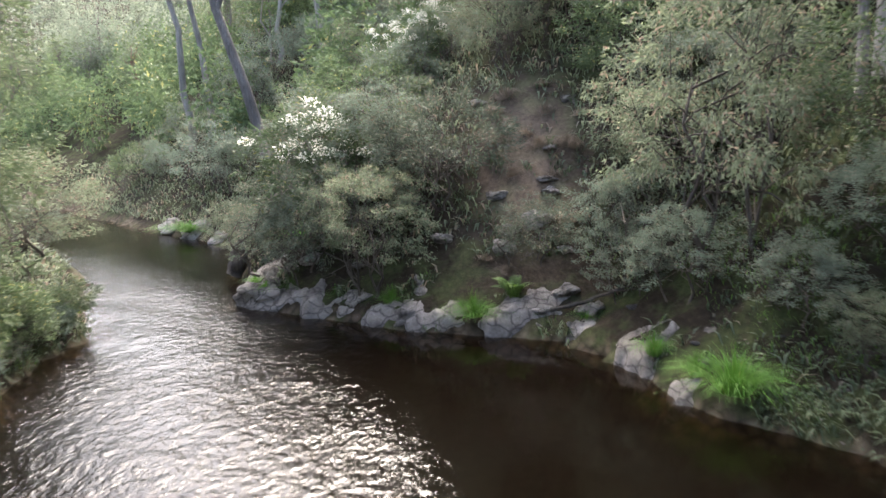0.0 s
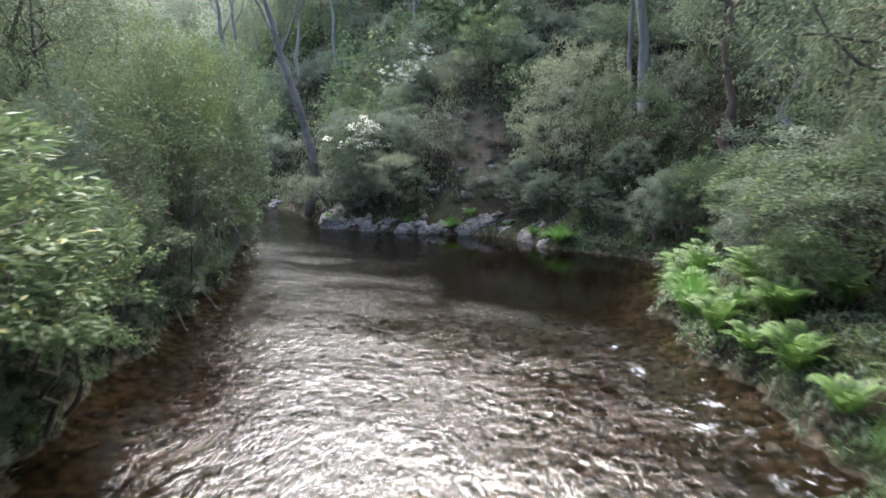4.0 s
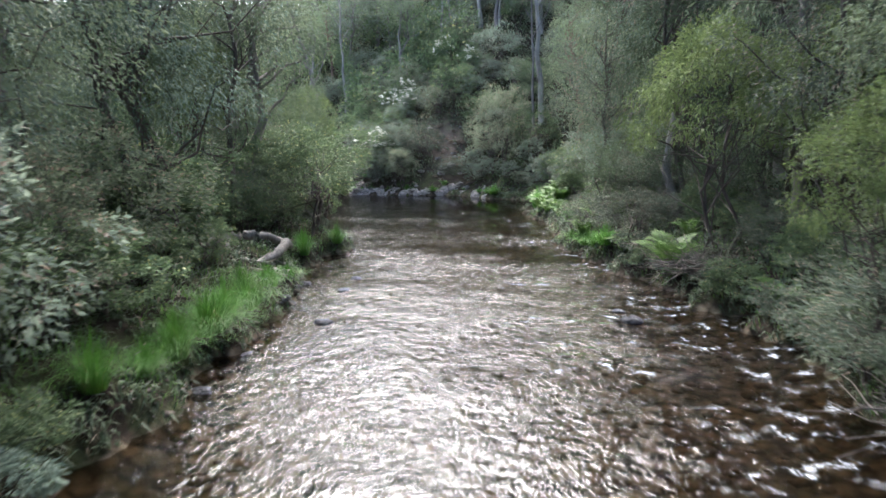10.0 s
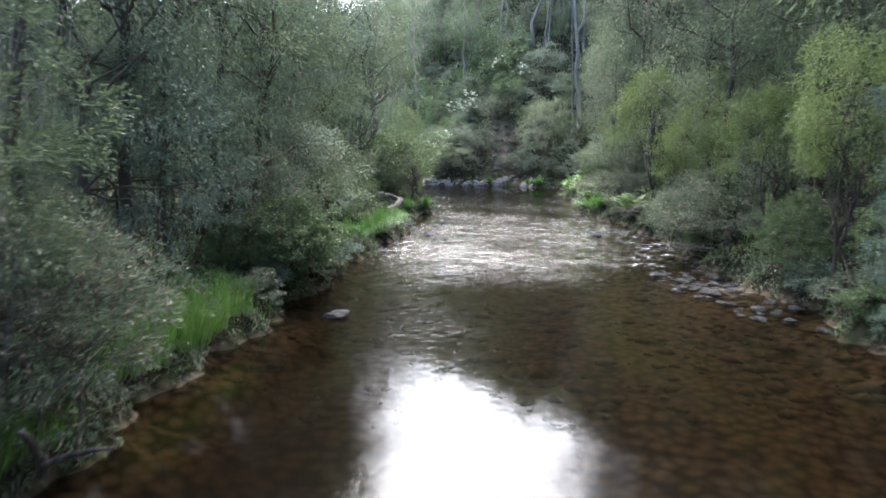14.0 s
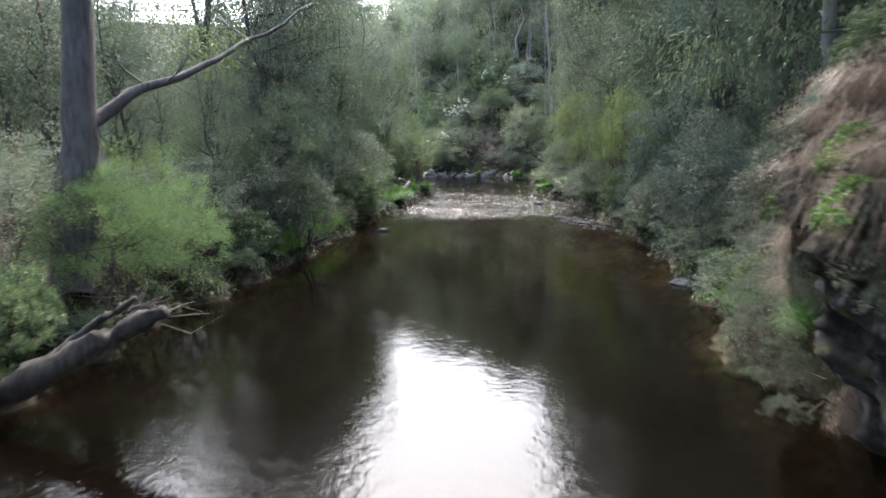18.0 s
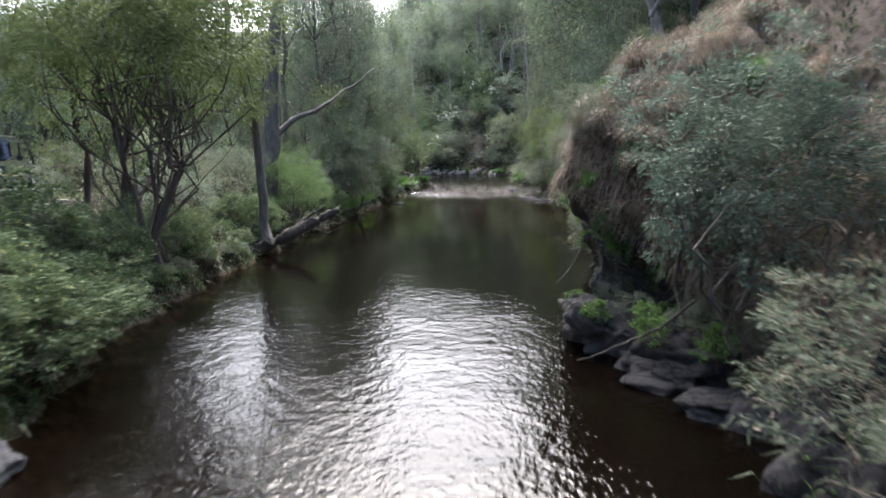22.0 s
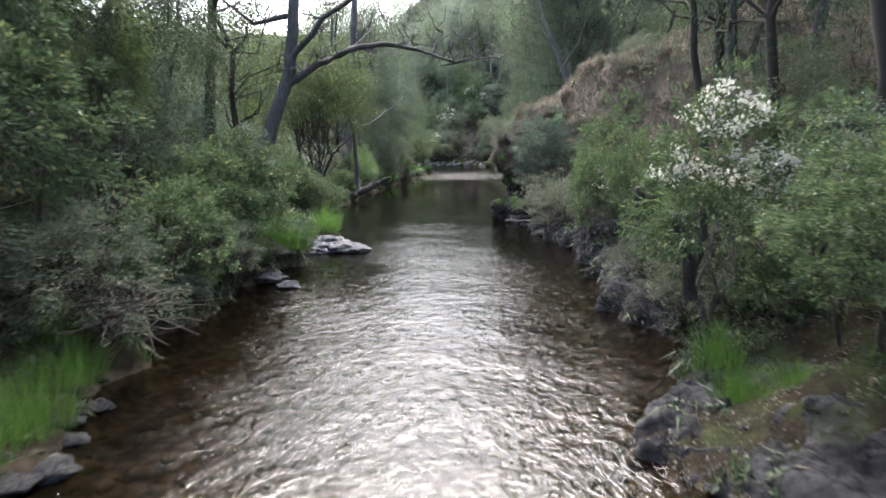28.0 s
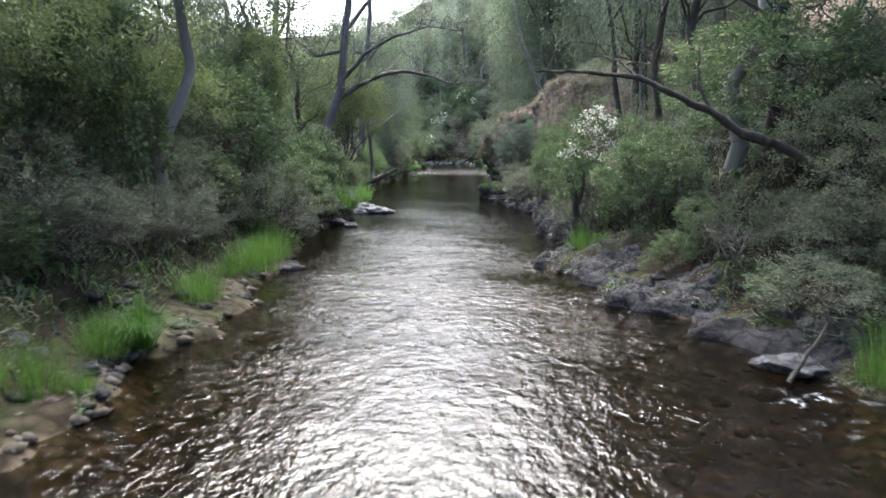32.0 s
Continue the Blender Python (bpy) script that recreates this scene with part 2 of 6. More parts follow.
GROUND, WATER, BLUFF = ground_material(), water_material(), bluff_material()
BARK_DARK = bark_material("dark_bark", (0.035, 0.028, 0.023), (0.1, 0.085, 0.07))
BARK_GREY = bark_material("grey_bark", (0.06, 0.053, 0.05), (0.19, 0.172, 0.158))
BARK_PALE = bark_material("pale_bark", (0.11, 0.1, 0.088), (0.27, 0.255, 0.23), 0.4)
BARK_RED = bark_material("reddish_bark", (0.07, 0.045, 0.035), (0.2, 0.145, 0.115))
BLEACHED = bark_material("bleached_root", (0.085, 0.075, 0.066), (0.3, 0.27, 0.24), 0.6)
DRIFT = bark_material("weathered_wood", (0.022, 0.019, 0.016), (0.095, 0.084, 0.072))
ROCK = rock_material("grey_rock", (0.09, 0.09, 0.1), (0.26, 0.258, 0.276))
ROCK_DARK = rock_material("dark_rock", (0.016, 0.015, 0.016), (0.085, 0.08, 0.082))
ROCK_PALE = rock_material("pale_shelf_rock", (0.12, 0.106, 0.096), (0.42, 0.385, 0.352))
LEDGE = rock_material("wet_ledge_rock", (0.02, 0.019, 0.021), (0.11, 0.104, 0.112), (0.04, 0.045, 0.02), 0.68)
STONE = rock_material("river_stone", (0.035, 0.034, 0.036), (0.15, 0.148, 0.15), moss_share=0.78)
LEAF = {
    "dark": leaf_material("dark_leaf", (0.034, 0.052, 0.026), (0.103, 0.132, 0.068)),
    "grey": leaf_material("grey_green_leaf", (0.041, 0.054, 0.038), (0.118, 0.142, 0.093), (0.184, 0.150, 0.108), 0.12),
    "blue": leaf_material("blue_green_leaf", (0.039, 0.062, 0.045), (0.124, 0.160, 0.119)),
    "broad": leaf_material("broad_leaf", (0.038, 0.063, 0.028), (0.122, 0.166, 0.076), (0.24, 0.24, 0.09), 0.04),
    "yellow": leaf_material("yellow_green_leaf", (0.06, 0.09, 0.027), (0.165, 0.205, 0.075)),
    "willow": leaf_material("willow_leaf", (0.075, 0.12, 0.042), (0.155, 0.225, 0.088)),
    "flower": leaf_material("white_blossom", (0.6, 0.58, 0.5), (0.85, 0.83, 0.75)),
    "gum": leaf_material("gum_leaf", (0.063, 0.090, 0.054), (0.184, 0.217, 0.122)),
    "grass": leaf_material("green_grass", (0.03, 0.085, 0.012), (0.095, 0.215, 0.03), (0.16, 0.16, 0.06), 0.04),
    "sedge": leaf_material("short_bright_grass", (0.04, 0.09, 0.015), (0.11, 0.2, 0.04)),
    "fern": leaf_material("fern_frond", (0.04, 0.078, 0.017), (0.11, 0.182, 0.043)),
    "straw": leaf_material("dry_straw", (0.082, 0.062, 0.045), (0.24, 0.186, 0.138), (0.07, 0.08, 0.04), 0.1),
    # Far crowns: backlit haze is put into this paler leaf colour.
    "far": leaf_material("haze_pale_crown_leaf", (0.085, 0.105, 0.076), (0.23, 0.26, 0.19), through_light=0.48),
    # Wattle and scrub leaves, lightened so their colour stands in for haze.
    "silver": leaf_material("haze_pale_wattle_leaf", (0.065, 0.086, 0.062), (0.2, 0.237, 0.175), (0.2, 0.16, 0.12), 0.08, 0.48),
    "olive": leaf_material("haze_pale_scrub_leaf", (0.064, 0.082, 0.05), (0.19, 0.22, 0.138), (0.22, 0.17, 0.125), 0.12, 0.48),
    "twig": leaf_material("dry_twig", (0.06, 0.05, 0.042), (0.17, 0.145, 0.12), through_light=0.0, gloss=0.9),
}


# ---- mesh helpers ----
def mesh_of(name, verts, faces, material, smooth=False):
    me = bpy.data.meshes.new(name)
    me.from_pydata(verts if isinstance(verts, list) else verts.tolist(), [], faces if isinstance(faces, list) else faces.tolist())
    me.materials.append(material)
    if smooth:
        me.polygons.foreach_set("use_smooth", [True] * len(me.polygons))
    me.update()
    return me


def part(name, me, parent, label=""):
    ob = new(name, me)
    ob.parent = parent
    return tagged(ob, label)


class Build:
    """Gathers the pieces of one mesh."""

    def __init__(self):
        self.verts, self.faces = [], []

    def tube(self, points, radii, sides=6):
        points = [Vector(p) for p in points]
        base, side = len(self.verts), Vector((1, 0.13, 0.07))
        for k, p in enumerate(points):
            way = (points[min(k + 1, len(points) - 1)] - points[max(k - 1, 0)]).normalized()
            a = way.cross(side).normalized() if abs(way.dot(side)) < 0.95 else way.cross(Vector((0, 1, 0))).normalized()
            b = way.cross(a)
            for s in range(sides):
                turn = 2 * math.pi * s / sides
                self.verts.append(tuple(p + radii[k] * (math.cos(turn) * a + math.sin(turn) * b)))
            if k:
                for s in range(sides):
                    i, j = base + (k - 1) * sides + s, base + (k - 1) * sides + (s + 1) % sides
                    self.faces.append((i, j, j + sides, i + sides))
        for ends in (range(sides), range(len(self.verts) - base - sides, len(self.verts) - base)):
            self.faces.append(tuple(base + s for s in ends))

    def limb(self, a, b, r0, r1, rng, bend=0.12, steps=5, sides=6):
        """A crooked tapered limb from a to b. Returns its points."""
        a, b = Vector(a), Vector(b)
        size = (b - a).length * bend
        points = [a.lerp(b, k / steps) + (Vector(rng.normal(0, size * 0.5, 3)) if 0 < k < steps else Vector()) for k in range(steps + 1)]
        self.tube(points, [r0 + (r1 - r0) * k / steps for k in range(steps + 1)], sides)
        return points

    def mesh(self, name, material, smooth=True):
        return mesh_of(name, self.verts, self.faces, material, smooth)


def leaves(rng, centres, per, spread, length, width, droop=0.3, outward=None, flat=0.8):
    """Four-cornered leaves round clump centres: arrays of corners and faces."""
    n = len(centres) * per
    middle = np.repeat(centres, per, 0)
    off = rng.normal(0, 1, (n, 3))
    off *= (rng.random((n, 1)) ** 0.45) / np.linalg.norm(off, axis=1, keepdims=True) * spread
    off[:, 2] *= flat
    way = off / spread + rng.normal(0, 0.55, (n, 3))
    if outward is not None:
        way += 0.8 * np.repeat(outward, per, 0)
    way[:, 2] -= droop
    way /= np.linalg.norm(way, axis=1, keepdims=True)
    side = np.cross(way, rng.normal(0, 1, (n, 3)))
    side /= np.linalg.norm(side, axis=1, keepdims=True)
    size = rng.uniform(0.65, 1.25, (n, 1))
    a = middle + off
    long, wide = way * length * size, side * width * size * 0.5
    bow = np.cross(way, side) * length * 0.12
    verts = np.stack([a, a + 0.45 * long + wide + bow, a + long, a + 0.45 * long - wide + bow], 1).reshape(-1, 3)
    return verts, np.arange(4 * n).reshape(-1, 4)


def crown_points(rng, count, size, middle, low=-0.7, rough=0.3, inner=0.45):
    """Clump centres through an uneven egg-shaped crown, and their outward ways."""
    way = rng.normal(0, 1, (count * 3, 3))
    way /= np.linalg.norm(way, axis=1, keepdims=True)
    way = way[way[:, 2] > low][:count]
    lobes = rng.normal(0, 1, (7, 3))
    lobes /= np.linalg.norm(lobes, axis=1, keepdims=True)
    swell = 1 - rough + rough * 1.5 * np.max(way @ lobes.T, axis=1) ** 3
    far = inner + (1 - inner) * rng.random(len(way)) ** 0.6
    return np.array(middle) + way * np.array(size) * (far * swell)[:, None], way

# ---- the creek's two edges, and the lie of the land ----
LEFT = [(-3.3, -130), (-3.2, -95), (-2.9, -88), (-2.6, -84), (-3.0, -79), (-3.7, -75), (-3.4, -70.5), (-3.2, -67), (-3.2, -64), (-4.5, -60.5),
        (-5.2, -56), (-5.4, -50), (-5.3, -44), (-4.8, -40), (-4.8, -35.5), (-4.5, -32), (-4.3, -26), (-4.0, -23), (-3.7, -20), (-3.5, -18),
        (-4.2, -15), (-3.9, -13), (-3.2, -11), (-4.2, -9), (-5.1, -6), (-5.8, 0), (-6.6, 6), (-8.0, 12), (-12, 18), (-20, 26), (-34, 34), (-60, 44)]
RIGHT = [(5.4, -130), (5.3, -95), (5.2, -87), (4.7, -85), (3.9, -83), (3.2, -81), (2.7, -78.5), (3.5, -77), (4.0, -75), (3.4, -73), (3.9, -70),
         (3.7, -66), (3.2, -63), (3.1, -60.3), (2.5, -59), (1.95, -57), (2.5, -54), (3.0, -51), (3.2, -48), (4.3, -44), (5.0, -38), (5.1, -31),
         (4.7, -27), (5.2, -21), (4.6, -18), (4.2, -15), (3.7, -12.5), (3.9, -10), (4.4, -6.5), (4.2, -2.5), (4.3, 0), (5.4, 3), (5.8, 6),
         (4.2, 8), (2.9, 8.6), (2.4, 10.3), (1.6, 11.8), (-1.6, 12.5), (-5.7, 14.4), (-6.5, 16.5), (-9.6, 23), (-17, 29), (-30, 41), (-56, 54)]


def wobble(x, y):
    """The small bays and points of the shore, as a shift of x."""
    return (0.2 * np.sin(y * 2.3 + 1.3 * np.sin(y * 0.9) + 0.4 * x) + 0.13 * np.sin(y * 5.1 + 2.0 * np.sin(y * 1.7) - 0.8 * x) + 0.06 * np.sin(y * 11.0 + x)) * (y < 12)


def to_line(x, y, line):
    x = x + wobble(x, y)
    best = np.full(x.shape, 1e9)
    for (ax, ay), (bx, by) in zip(line, line[1:]):
        dx, dy = bx - ax, by - ay
        k = np.clip(((x - ax) * dx + (y - ay) * dy) / (dx * dx + dy * dy), 0, 1)
        best = np.minimum(best, np.hypot(x - ax - k * dx, y - ay - k * dy))
    return best


def in_creek(x, y):
    x = x + wobble(x, y)
    ring, inside = LEFT + RIGHT[::-1], np.zeros(x.shape, bool)
    for (ax, ay), (bx, by) in zip(ring, ring[1:] + ring[:1]):
        if ay != by:
            inside ^= ((ay > y) != (by > y)) & (x < (bx - ax) * (y - ay) / (by - ay) + ax)
    return inside


def ease(v, a, b):
    k = np.clip((v - a) / (b - a), 0, 1)
    return k * k * (3 - 2 * k)


def waves(x, y, seed, scale, octaves=4):
    """A cheap rolling noise in -1..1."""
    rng, total = np.random.default_rng(seed), np.zeros(np.shape(x))
    for o in range(octaves):
        for _ in range(3):
            turn, phase = rng.uniform(0, 2 * math.pi, 2)
            total = total + np.sin((x * math.cos(turn) + y * math.sin(turn)) * 2 ** o / scale * 6.28 + phase + np.sin(y * 2 ** o / scale * 2.1 + phase)) / 2 ** o
    return total / 4


def fast_water(y):
    """How broken the water is along the creek: riffles at 1, pools near 0."""
    return np.interp(y, [-130, -92, -88, -80, -68, -60, -54, -47, -35, -30, -26, -20, -8, 2, 6, 10, 14, 30],
                    [0.6, 0.5, 0.8, 0.8, 0.5, 0.4, 0.2, 0.04, 0.04, 0.3, 1.25, 1.35, 0.95, 0.85, 0.85, 0.85, 0.6, 0.1])


def calm(x, y):
    """The still pool under the far rocks: 1 outside it, near 0 within."""
    return 1 - 0.95 * ease(x - np.interp(y, [-1.2, 1.6, 6.6, 9.2, 12, 14.3], [3.4, 0.1, -0.7, -1.6, -3.2, -5.7]), -0.7, 1.3) * ease(y, -1.5, 0.5)


def bed_depth(y):
    return np.interp(y, [-130, -88, -80, -70, -62, -50, -38, -31, -26, -10, 0, 6, 12, 40],
                     [0.4, 0.4, 0.25, 0.4, 0.9, 0.95, 0.5, 0.34, 0.22, 0.22, 0.4, 0.9, 1.1, 0.8])


def land(x, y):
    """The height of the ground, and how dry and how wet it is."""
    x, y = np.asarray(x, float), np.asarray(y, float)
    dl, dr, wet = to_line(x, y, LEFT), to_line(x, y, RIGHT), in_creek(x, y)
    d, right = np.minimum(dl, dr), dr < dl
    low = 1 - 0.7 * (1 - ease(y, -79, -75)) * (1 - ease(d, 0.7, 1.9))
    left_h = 0.04 + low * (0.3 * ease(d, 0, 0.3) + 0.5 * ease(d, 0.2, 1.4)) + 0.5 * ease(d, 1, 7) + 0.012 * d + 0.18 * np.maximum(d - 45, 0)
    cliff = ease(y, -68, -61) * (1 - ease(y, -50, -46))
    far = ease(y, 4, 10)
    start = 5.5 * (1 - far) + 1.2 * far
    start = np.where(y < -64, 2.2, start)
    slope = (0.58 + 0.28 * far) * (1 - 0.4 * ease(-x, 9, 32) * far)
    right_h = 0.04 + (1 - 0.6 * (1 - ease(y, -78, -74)) * (1 - ease(d, 0.8, 2.2))) * (0.28 * ease(d, 0, 0.3) + 0.5 * ease(d, 0.2, 1.4)) + 0.35 * ease(d, 1, 5) + slope * np.maximum(d - start, 0)
    cliff_top = ease(y, -64, -55.5) * (1 - ease(y, -50.5, -46))
    steep = -0.4 + 0.5 * ease(d, 1.0, 1.3) + 2.6 * ease(d, 1.05, 1.7) + 1.15 * np.clip(d - 0.9, 0, 2.4) + 0.42 * np.clip(d - 3, 0, 4) + 0.38 * np.maximum(d - 7, 0) + ease(d, 0.8, 2) * (0.4 * waves(x, y, 9, 3.5) + 0.22 * waves(x, y, 10, 1.3))
    right_h = (1 - cliff_top) * right_h + cliff_top * steep
    h = np.where(right, right_h, left_h)
    h = np.where(h > 8, 8 + 62 * (1 - np.exp(-(h - 8) / 62)), h)
    h = h + ease(d, 0.3, 4) * 0.22 * waves(x, y, 5, 6.0) + ease(d, 0, 0.6) * 0.05 * waves(x, y, 6, 0.9) + ease(d, 10, 40) * 1.5 * waves(x, y, 7, 40.0)
    shoal = 1 - 0.4 * ease(x, -2, 3) * ease(y, -45, -41) * (1 - ease(y, -30, -26))
    bed = -shoal * np.minimum(0.04 + 0.6 * cliff * ease(x, 0, 2) + np.interp(y, [-88, -84, -46, -38, 4, 8], [0.3, 0.9, 0.9, 0.3, 0.3, 0.9]) * d, bed_depth(y)) + 0.05 * waves(x, y, 8, 1.3)
    bed = bed + np.maximum(0, 0.02 - bed) * 0.9 * np.exp(-((x - 4.1) / 1.0) ** 2 - ((y + 29.6) / 2.8) ** 2)
    dry = np.where(right, cliff * ease(d, 0.7, 1.5), 0) * (1 - ease(d, 14, 22))
    dry = np.maximum(dry, 0.45 * np.exp(-((x - 0.9 + 0.1 * (y - 15)) / 1.3) ** 2 - ((y - 15.8) / 2.2) ** 2))
    gravel = 0.3 * (x < 0) * (1 - ease(y, -79, -75)) * (1 - ease(d, 0.7, 1.3))
    return np.where(wet, bed, h), dry, np.maximum(np.maximum(wet * 1.0, gravel), 0.4 * (1 - ease(d, 0.0, 0.06)))


def level(x, y):
    return float(land(np.array([x]), np.array([y]))[0][0])


def sheet(xs, ys, heights):
    """A grid of corners and faces."""
    nx, ny = len(xs), len(ys)
    gx, gy = np.meshgrid(xs, ys)
    verts = np.stack([gx.ravel(), gy.ravel(), heights(gx.ravel(), gy.ravel())], 1)
    i = (np.arange(ny - 1)[:, None] * nx + np.arange(nx - 1)).ravel()
    return verts, np.stack([i, i + 1, i + nx + 1, i + nx], 1)


def put_attribute(me, name, values):
    me.attributes.new(name, "FLOAT", "POINT").data.foreach_set("value", np.asarray(values, np.float32))


far_x = [12, 13, 14.5, 16, 18, 20, 23, 26, 30, 35, 42, 50, 60, 75, 95, 120, 160, 220, 320, 480]
xs = np.array([-v for v in far_x[::-1]] + list(np.arange(-11.5, 11.6, 0.19)) + far_x)
ys = np.array([-480, -320, -230, -180, -155, -140] + list(np.arange(-130, -96, 1.5)) + list(np.arange(-96, 20, 0.25)) + list(np.arange(20, 60, 1.2)) + [62, 68, 76, 86, 100, 120, 150, 200, 280, 400, 520])
verts, faces = sheet(xs, ys, lambda x, y: land(x, y)[0])
ground_me = mesh_of("ground", verts, faces, GROUND, True)
_, dry, wet = land(verts[:, 0], verts[:, 1])
put_attribute(ground_me, "dry", dry)
put_attribute(ground_me, "wet", wet)
ground = tagged(new("ground", ground_me), "leaf-littered creek banks rising into wooded valley slopes", "ground", kind="structure")


# ---- the water: cut to the creek, with real waves where it runs fast ----
def wave_height(x, y):
    f = fast_water(y) * calm(x, y)
    bulge = 0.016 * waves(x + 0.4 * np.sin(y), y * 0.8, 21, 1.5, 3) + 0.007 * waves(x, y * 0.9, 22, 0.6, 1)
    return f * bulge + 0.0


wx = np.concatenate([np.arange(-60, -9, 1.0), np.arange(-9, 7.6, 0.13)])
wy = np.concatenate([np.arange(-130, -96, 0.8), np.arange(-96, 16, 0.16), np.arange(16, 56, 0.9)])
verts, faces = sheet(wx, wy, wave_height)
edge = np.minimum(to_line(verts[:, 0], verts[:, 1], LEFT), to_line(verts[:, 0], verts[:, 1], RIGHT))
keep = in_creek(verts[:, 0], verts[:, 1]) | (edge < 1.0)
faces = faces[keep[faces].all(1)]
used = np.unique(faces)
index = np.zeros(len(verts), int)
index[used] = np.arange(len(used))
verts, faces = verts[used], index[faces]
water_me = mesh_of("water", verts, faces, WATER, True)
bed = land(verts[:, 0], verts[:, 1])[0]
put_attribute(water_me, "depth", np.clip(-bed / 1.0, 0, 1))
put_attribute(water_me, "ripple", 0.012 + fast_water(verts[:, 1]) * calm(verts[:, 0], verts[:, 1]) * (0.75 + 0.35 * waves(verts[:, 0], verts[:, 1], 23, 5.0, 2)))
put_attribute(water_me, "foam", ease(fast_water(verts[:, 1]) * calm(verts[:, 0], verts[:, 1]) + 0.7 * waves(verts[:, 0], verts[:, 1], 24, 3.0, 2) + 0.12 * (verts[:, 0] - 1), 1.3, 1.75))
water = tagged(new("water", water_me), "brown creek water, glassy in pools, broken in riffles", "water", kind="structure")


def ashore(x, y, gap=0.25):
    """The point itself, or the nearest one towards the bank that stands clear of the water."""
    for _ in range(60):
        ax, ay = np.array([x]), np.array([y])
        dl, dr = to_line(ax, ay, LEFT)[0], to_line(ax, ay, RIGHT)[0]
        if not in_creek(ax, ay)[0] and min(dl, dr) >= gap:
            break
        if dl < dr:
            x -= 0.12
        elif y > 7 and x < 3.5:
            y += 0.12
        else:
            x += 0.12
    return x, y


# ---- kinds of plant: built once, then copied ----
class Kind:
    """Several builds of one kind of thing, each made for a height of 1 m, and set out by copying."""

    def __init__(self, builds, label, category, group=""):
        self.builds, self.n = builds, 0
        for ob in builds:
            tagged(ob, label, category, group)
        self.fresh = set(range(len(builds)))

    def put(self, x, y, tall, wide=None, turn=None, z=None, lean=(0, 0), label=""):
        k = self.n % len(self.builds)
        self.n += 1
        ob, wide = self.builds[k], wide or tall
        turn = random.uniform(0, 360) if turn is None else turn
        if z is None:
            x, y = ashore(x, y)
        z = level(x, y) - 0.03 if z is None else z
        m = pose(x, y, z, lean[0], lean[1], turn) @ Matrix.Diagonal((wide, wide, tall, 1))
        if k in self.fresh:
            self.fresh.discard(k)
            ob.matrix_basis = m
        else:
            ob = copy_thing(ob, m @ Matrix.Diagonal((*(1 / s for s in ob.scale), 1)))
        return tagged(ob, label)


def bush(name, seed, leaf, bark, clumps, per, spread, length, width, size=(0.42, 0.42, 0.5), middle=0.52, droop=0.3, stems=5, blossom=0.0, dead=0, low=-0.75, flat=0.8, foot=0.1, rough=0.3, thick=0.009, near=True):
    """A bush or small tree 1 m high: stems and limbs, a crown of leaf clumps, bare twigs, blossom on the outer clumps."""
    rng = np.random.default_rng(seed)
    root = new(name)
    centres, way = crown_points(rng, clumps, size, (0, 0, middle), low, rough)
    centres[:, 2] = np.maximum(centres[:, 2], 0.05)
    wood = Build()
    pick = rng.permutation(len(centres))
    feet = rng.normal(0, foot, (stems, 2))
    for s in range(stems):
        knee = Vector((feet[s][0] * 1.8, feet[s][1] * 1.8, middle * rng.uniform(0.55, 0.95)))
        spine = wood.limb((feet[s][0], feet[s][1], -0.05), knee, thick * rng.uniform(0.8, 1.5), thick * 0.5, rng, 0.1, 5, 6)
        for k, c in enumerate(pick[s::stems][:7]):
            wood.limb(spine[2 + k % 4], centres[c] * (0.92, 0.92, 0.96), thick * 0.45, thick * 0.12, rng, 0.2, 4, 4)
        if near:
            part("stem", wood.mesh("stem", bark), root)
            wood = Build()
    if not near:
        part("trunk", wood.mesh("trunk", bark), root)
    verts, faces = leaves(rng, centres, per, spread * 0.8, length, width, droop, way, flat)
    part("foliage", mesh_of("foliage", verts, faces, leaf), root)
    if blossom:
        top = centres[(way[:, 2] > 0.05) & (rng.random(len(way)) < blossom)] + 0.04 * size[2]
        verts, faces = leaves(rng, top, 60, spread * 0.75, length * 0.6, length * 0.4, -0.2, None, 0.6)
        part("blossom", mesh_of("blossom", verts, faces, LEAF["flower"]), root, "clusters of small white flowers")
    if dead:
        twigs = Build()
        for _ in range(dead):
            turn, out = rng.uniform(0, 6.28), rng.uniform(0.3, 0.55)
            a = Vector((0.1 * math.cos(turn), 0.1 * math.sin(turn), rng.uniform(0.1, 0.4)))
            b = Vector((out * math.cos(turn), out * math.sin(turn), rng.uniform(0.05, 0.5)))
            mid = twigs.limb(a, b, thick * 0.4, thick * 0.12, rng, 0.18, 4, 4)[2]
            for _ in range(3):
                twigs.limb(mid, mid + Vector(rng.normal(0, 0.13, 3)), thick * 0.2, thick * 0.06, rng, 0.2, 2, 3)
        part("dead_wood", twigs.mesh("dead_wood", DRIFT), root, "bare grey dead twigs")
    return root


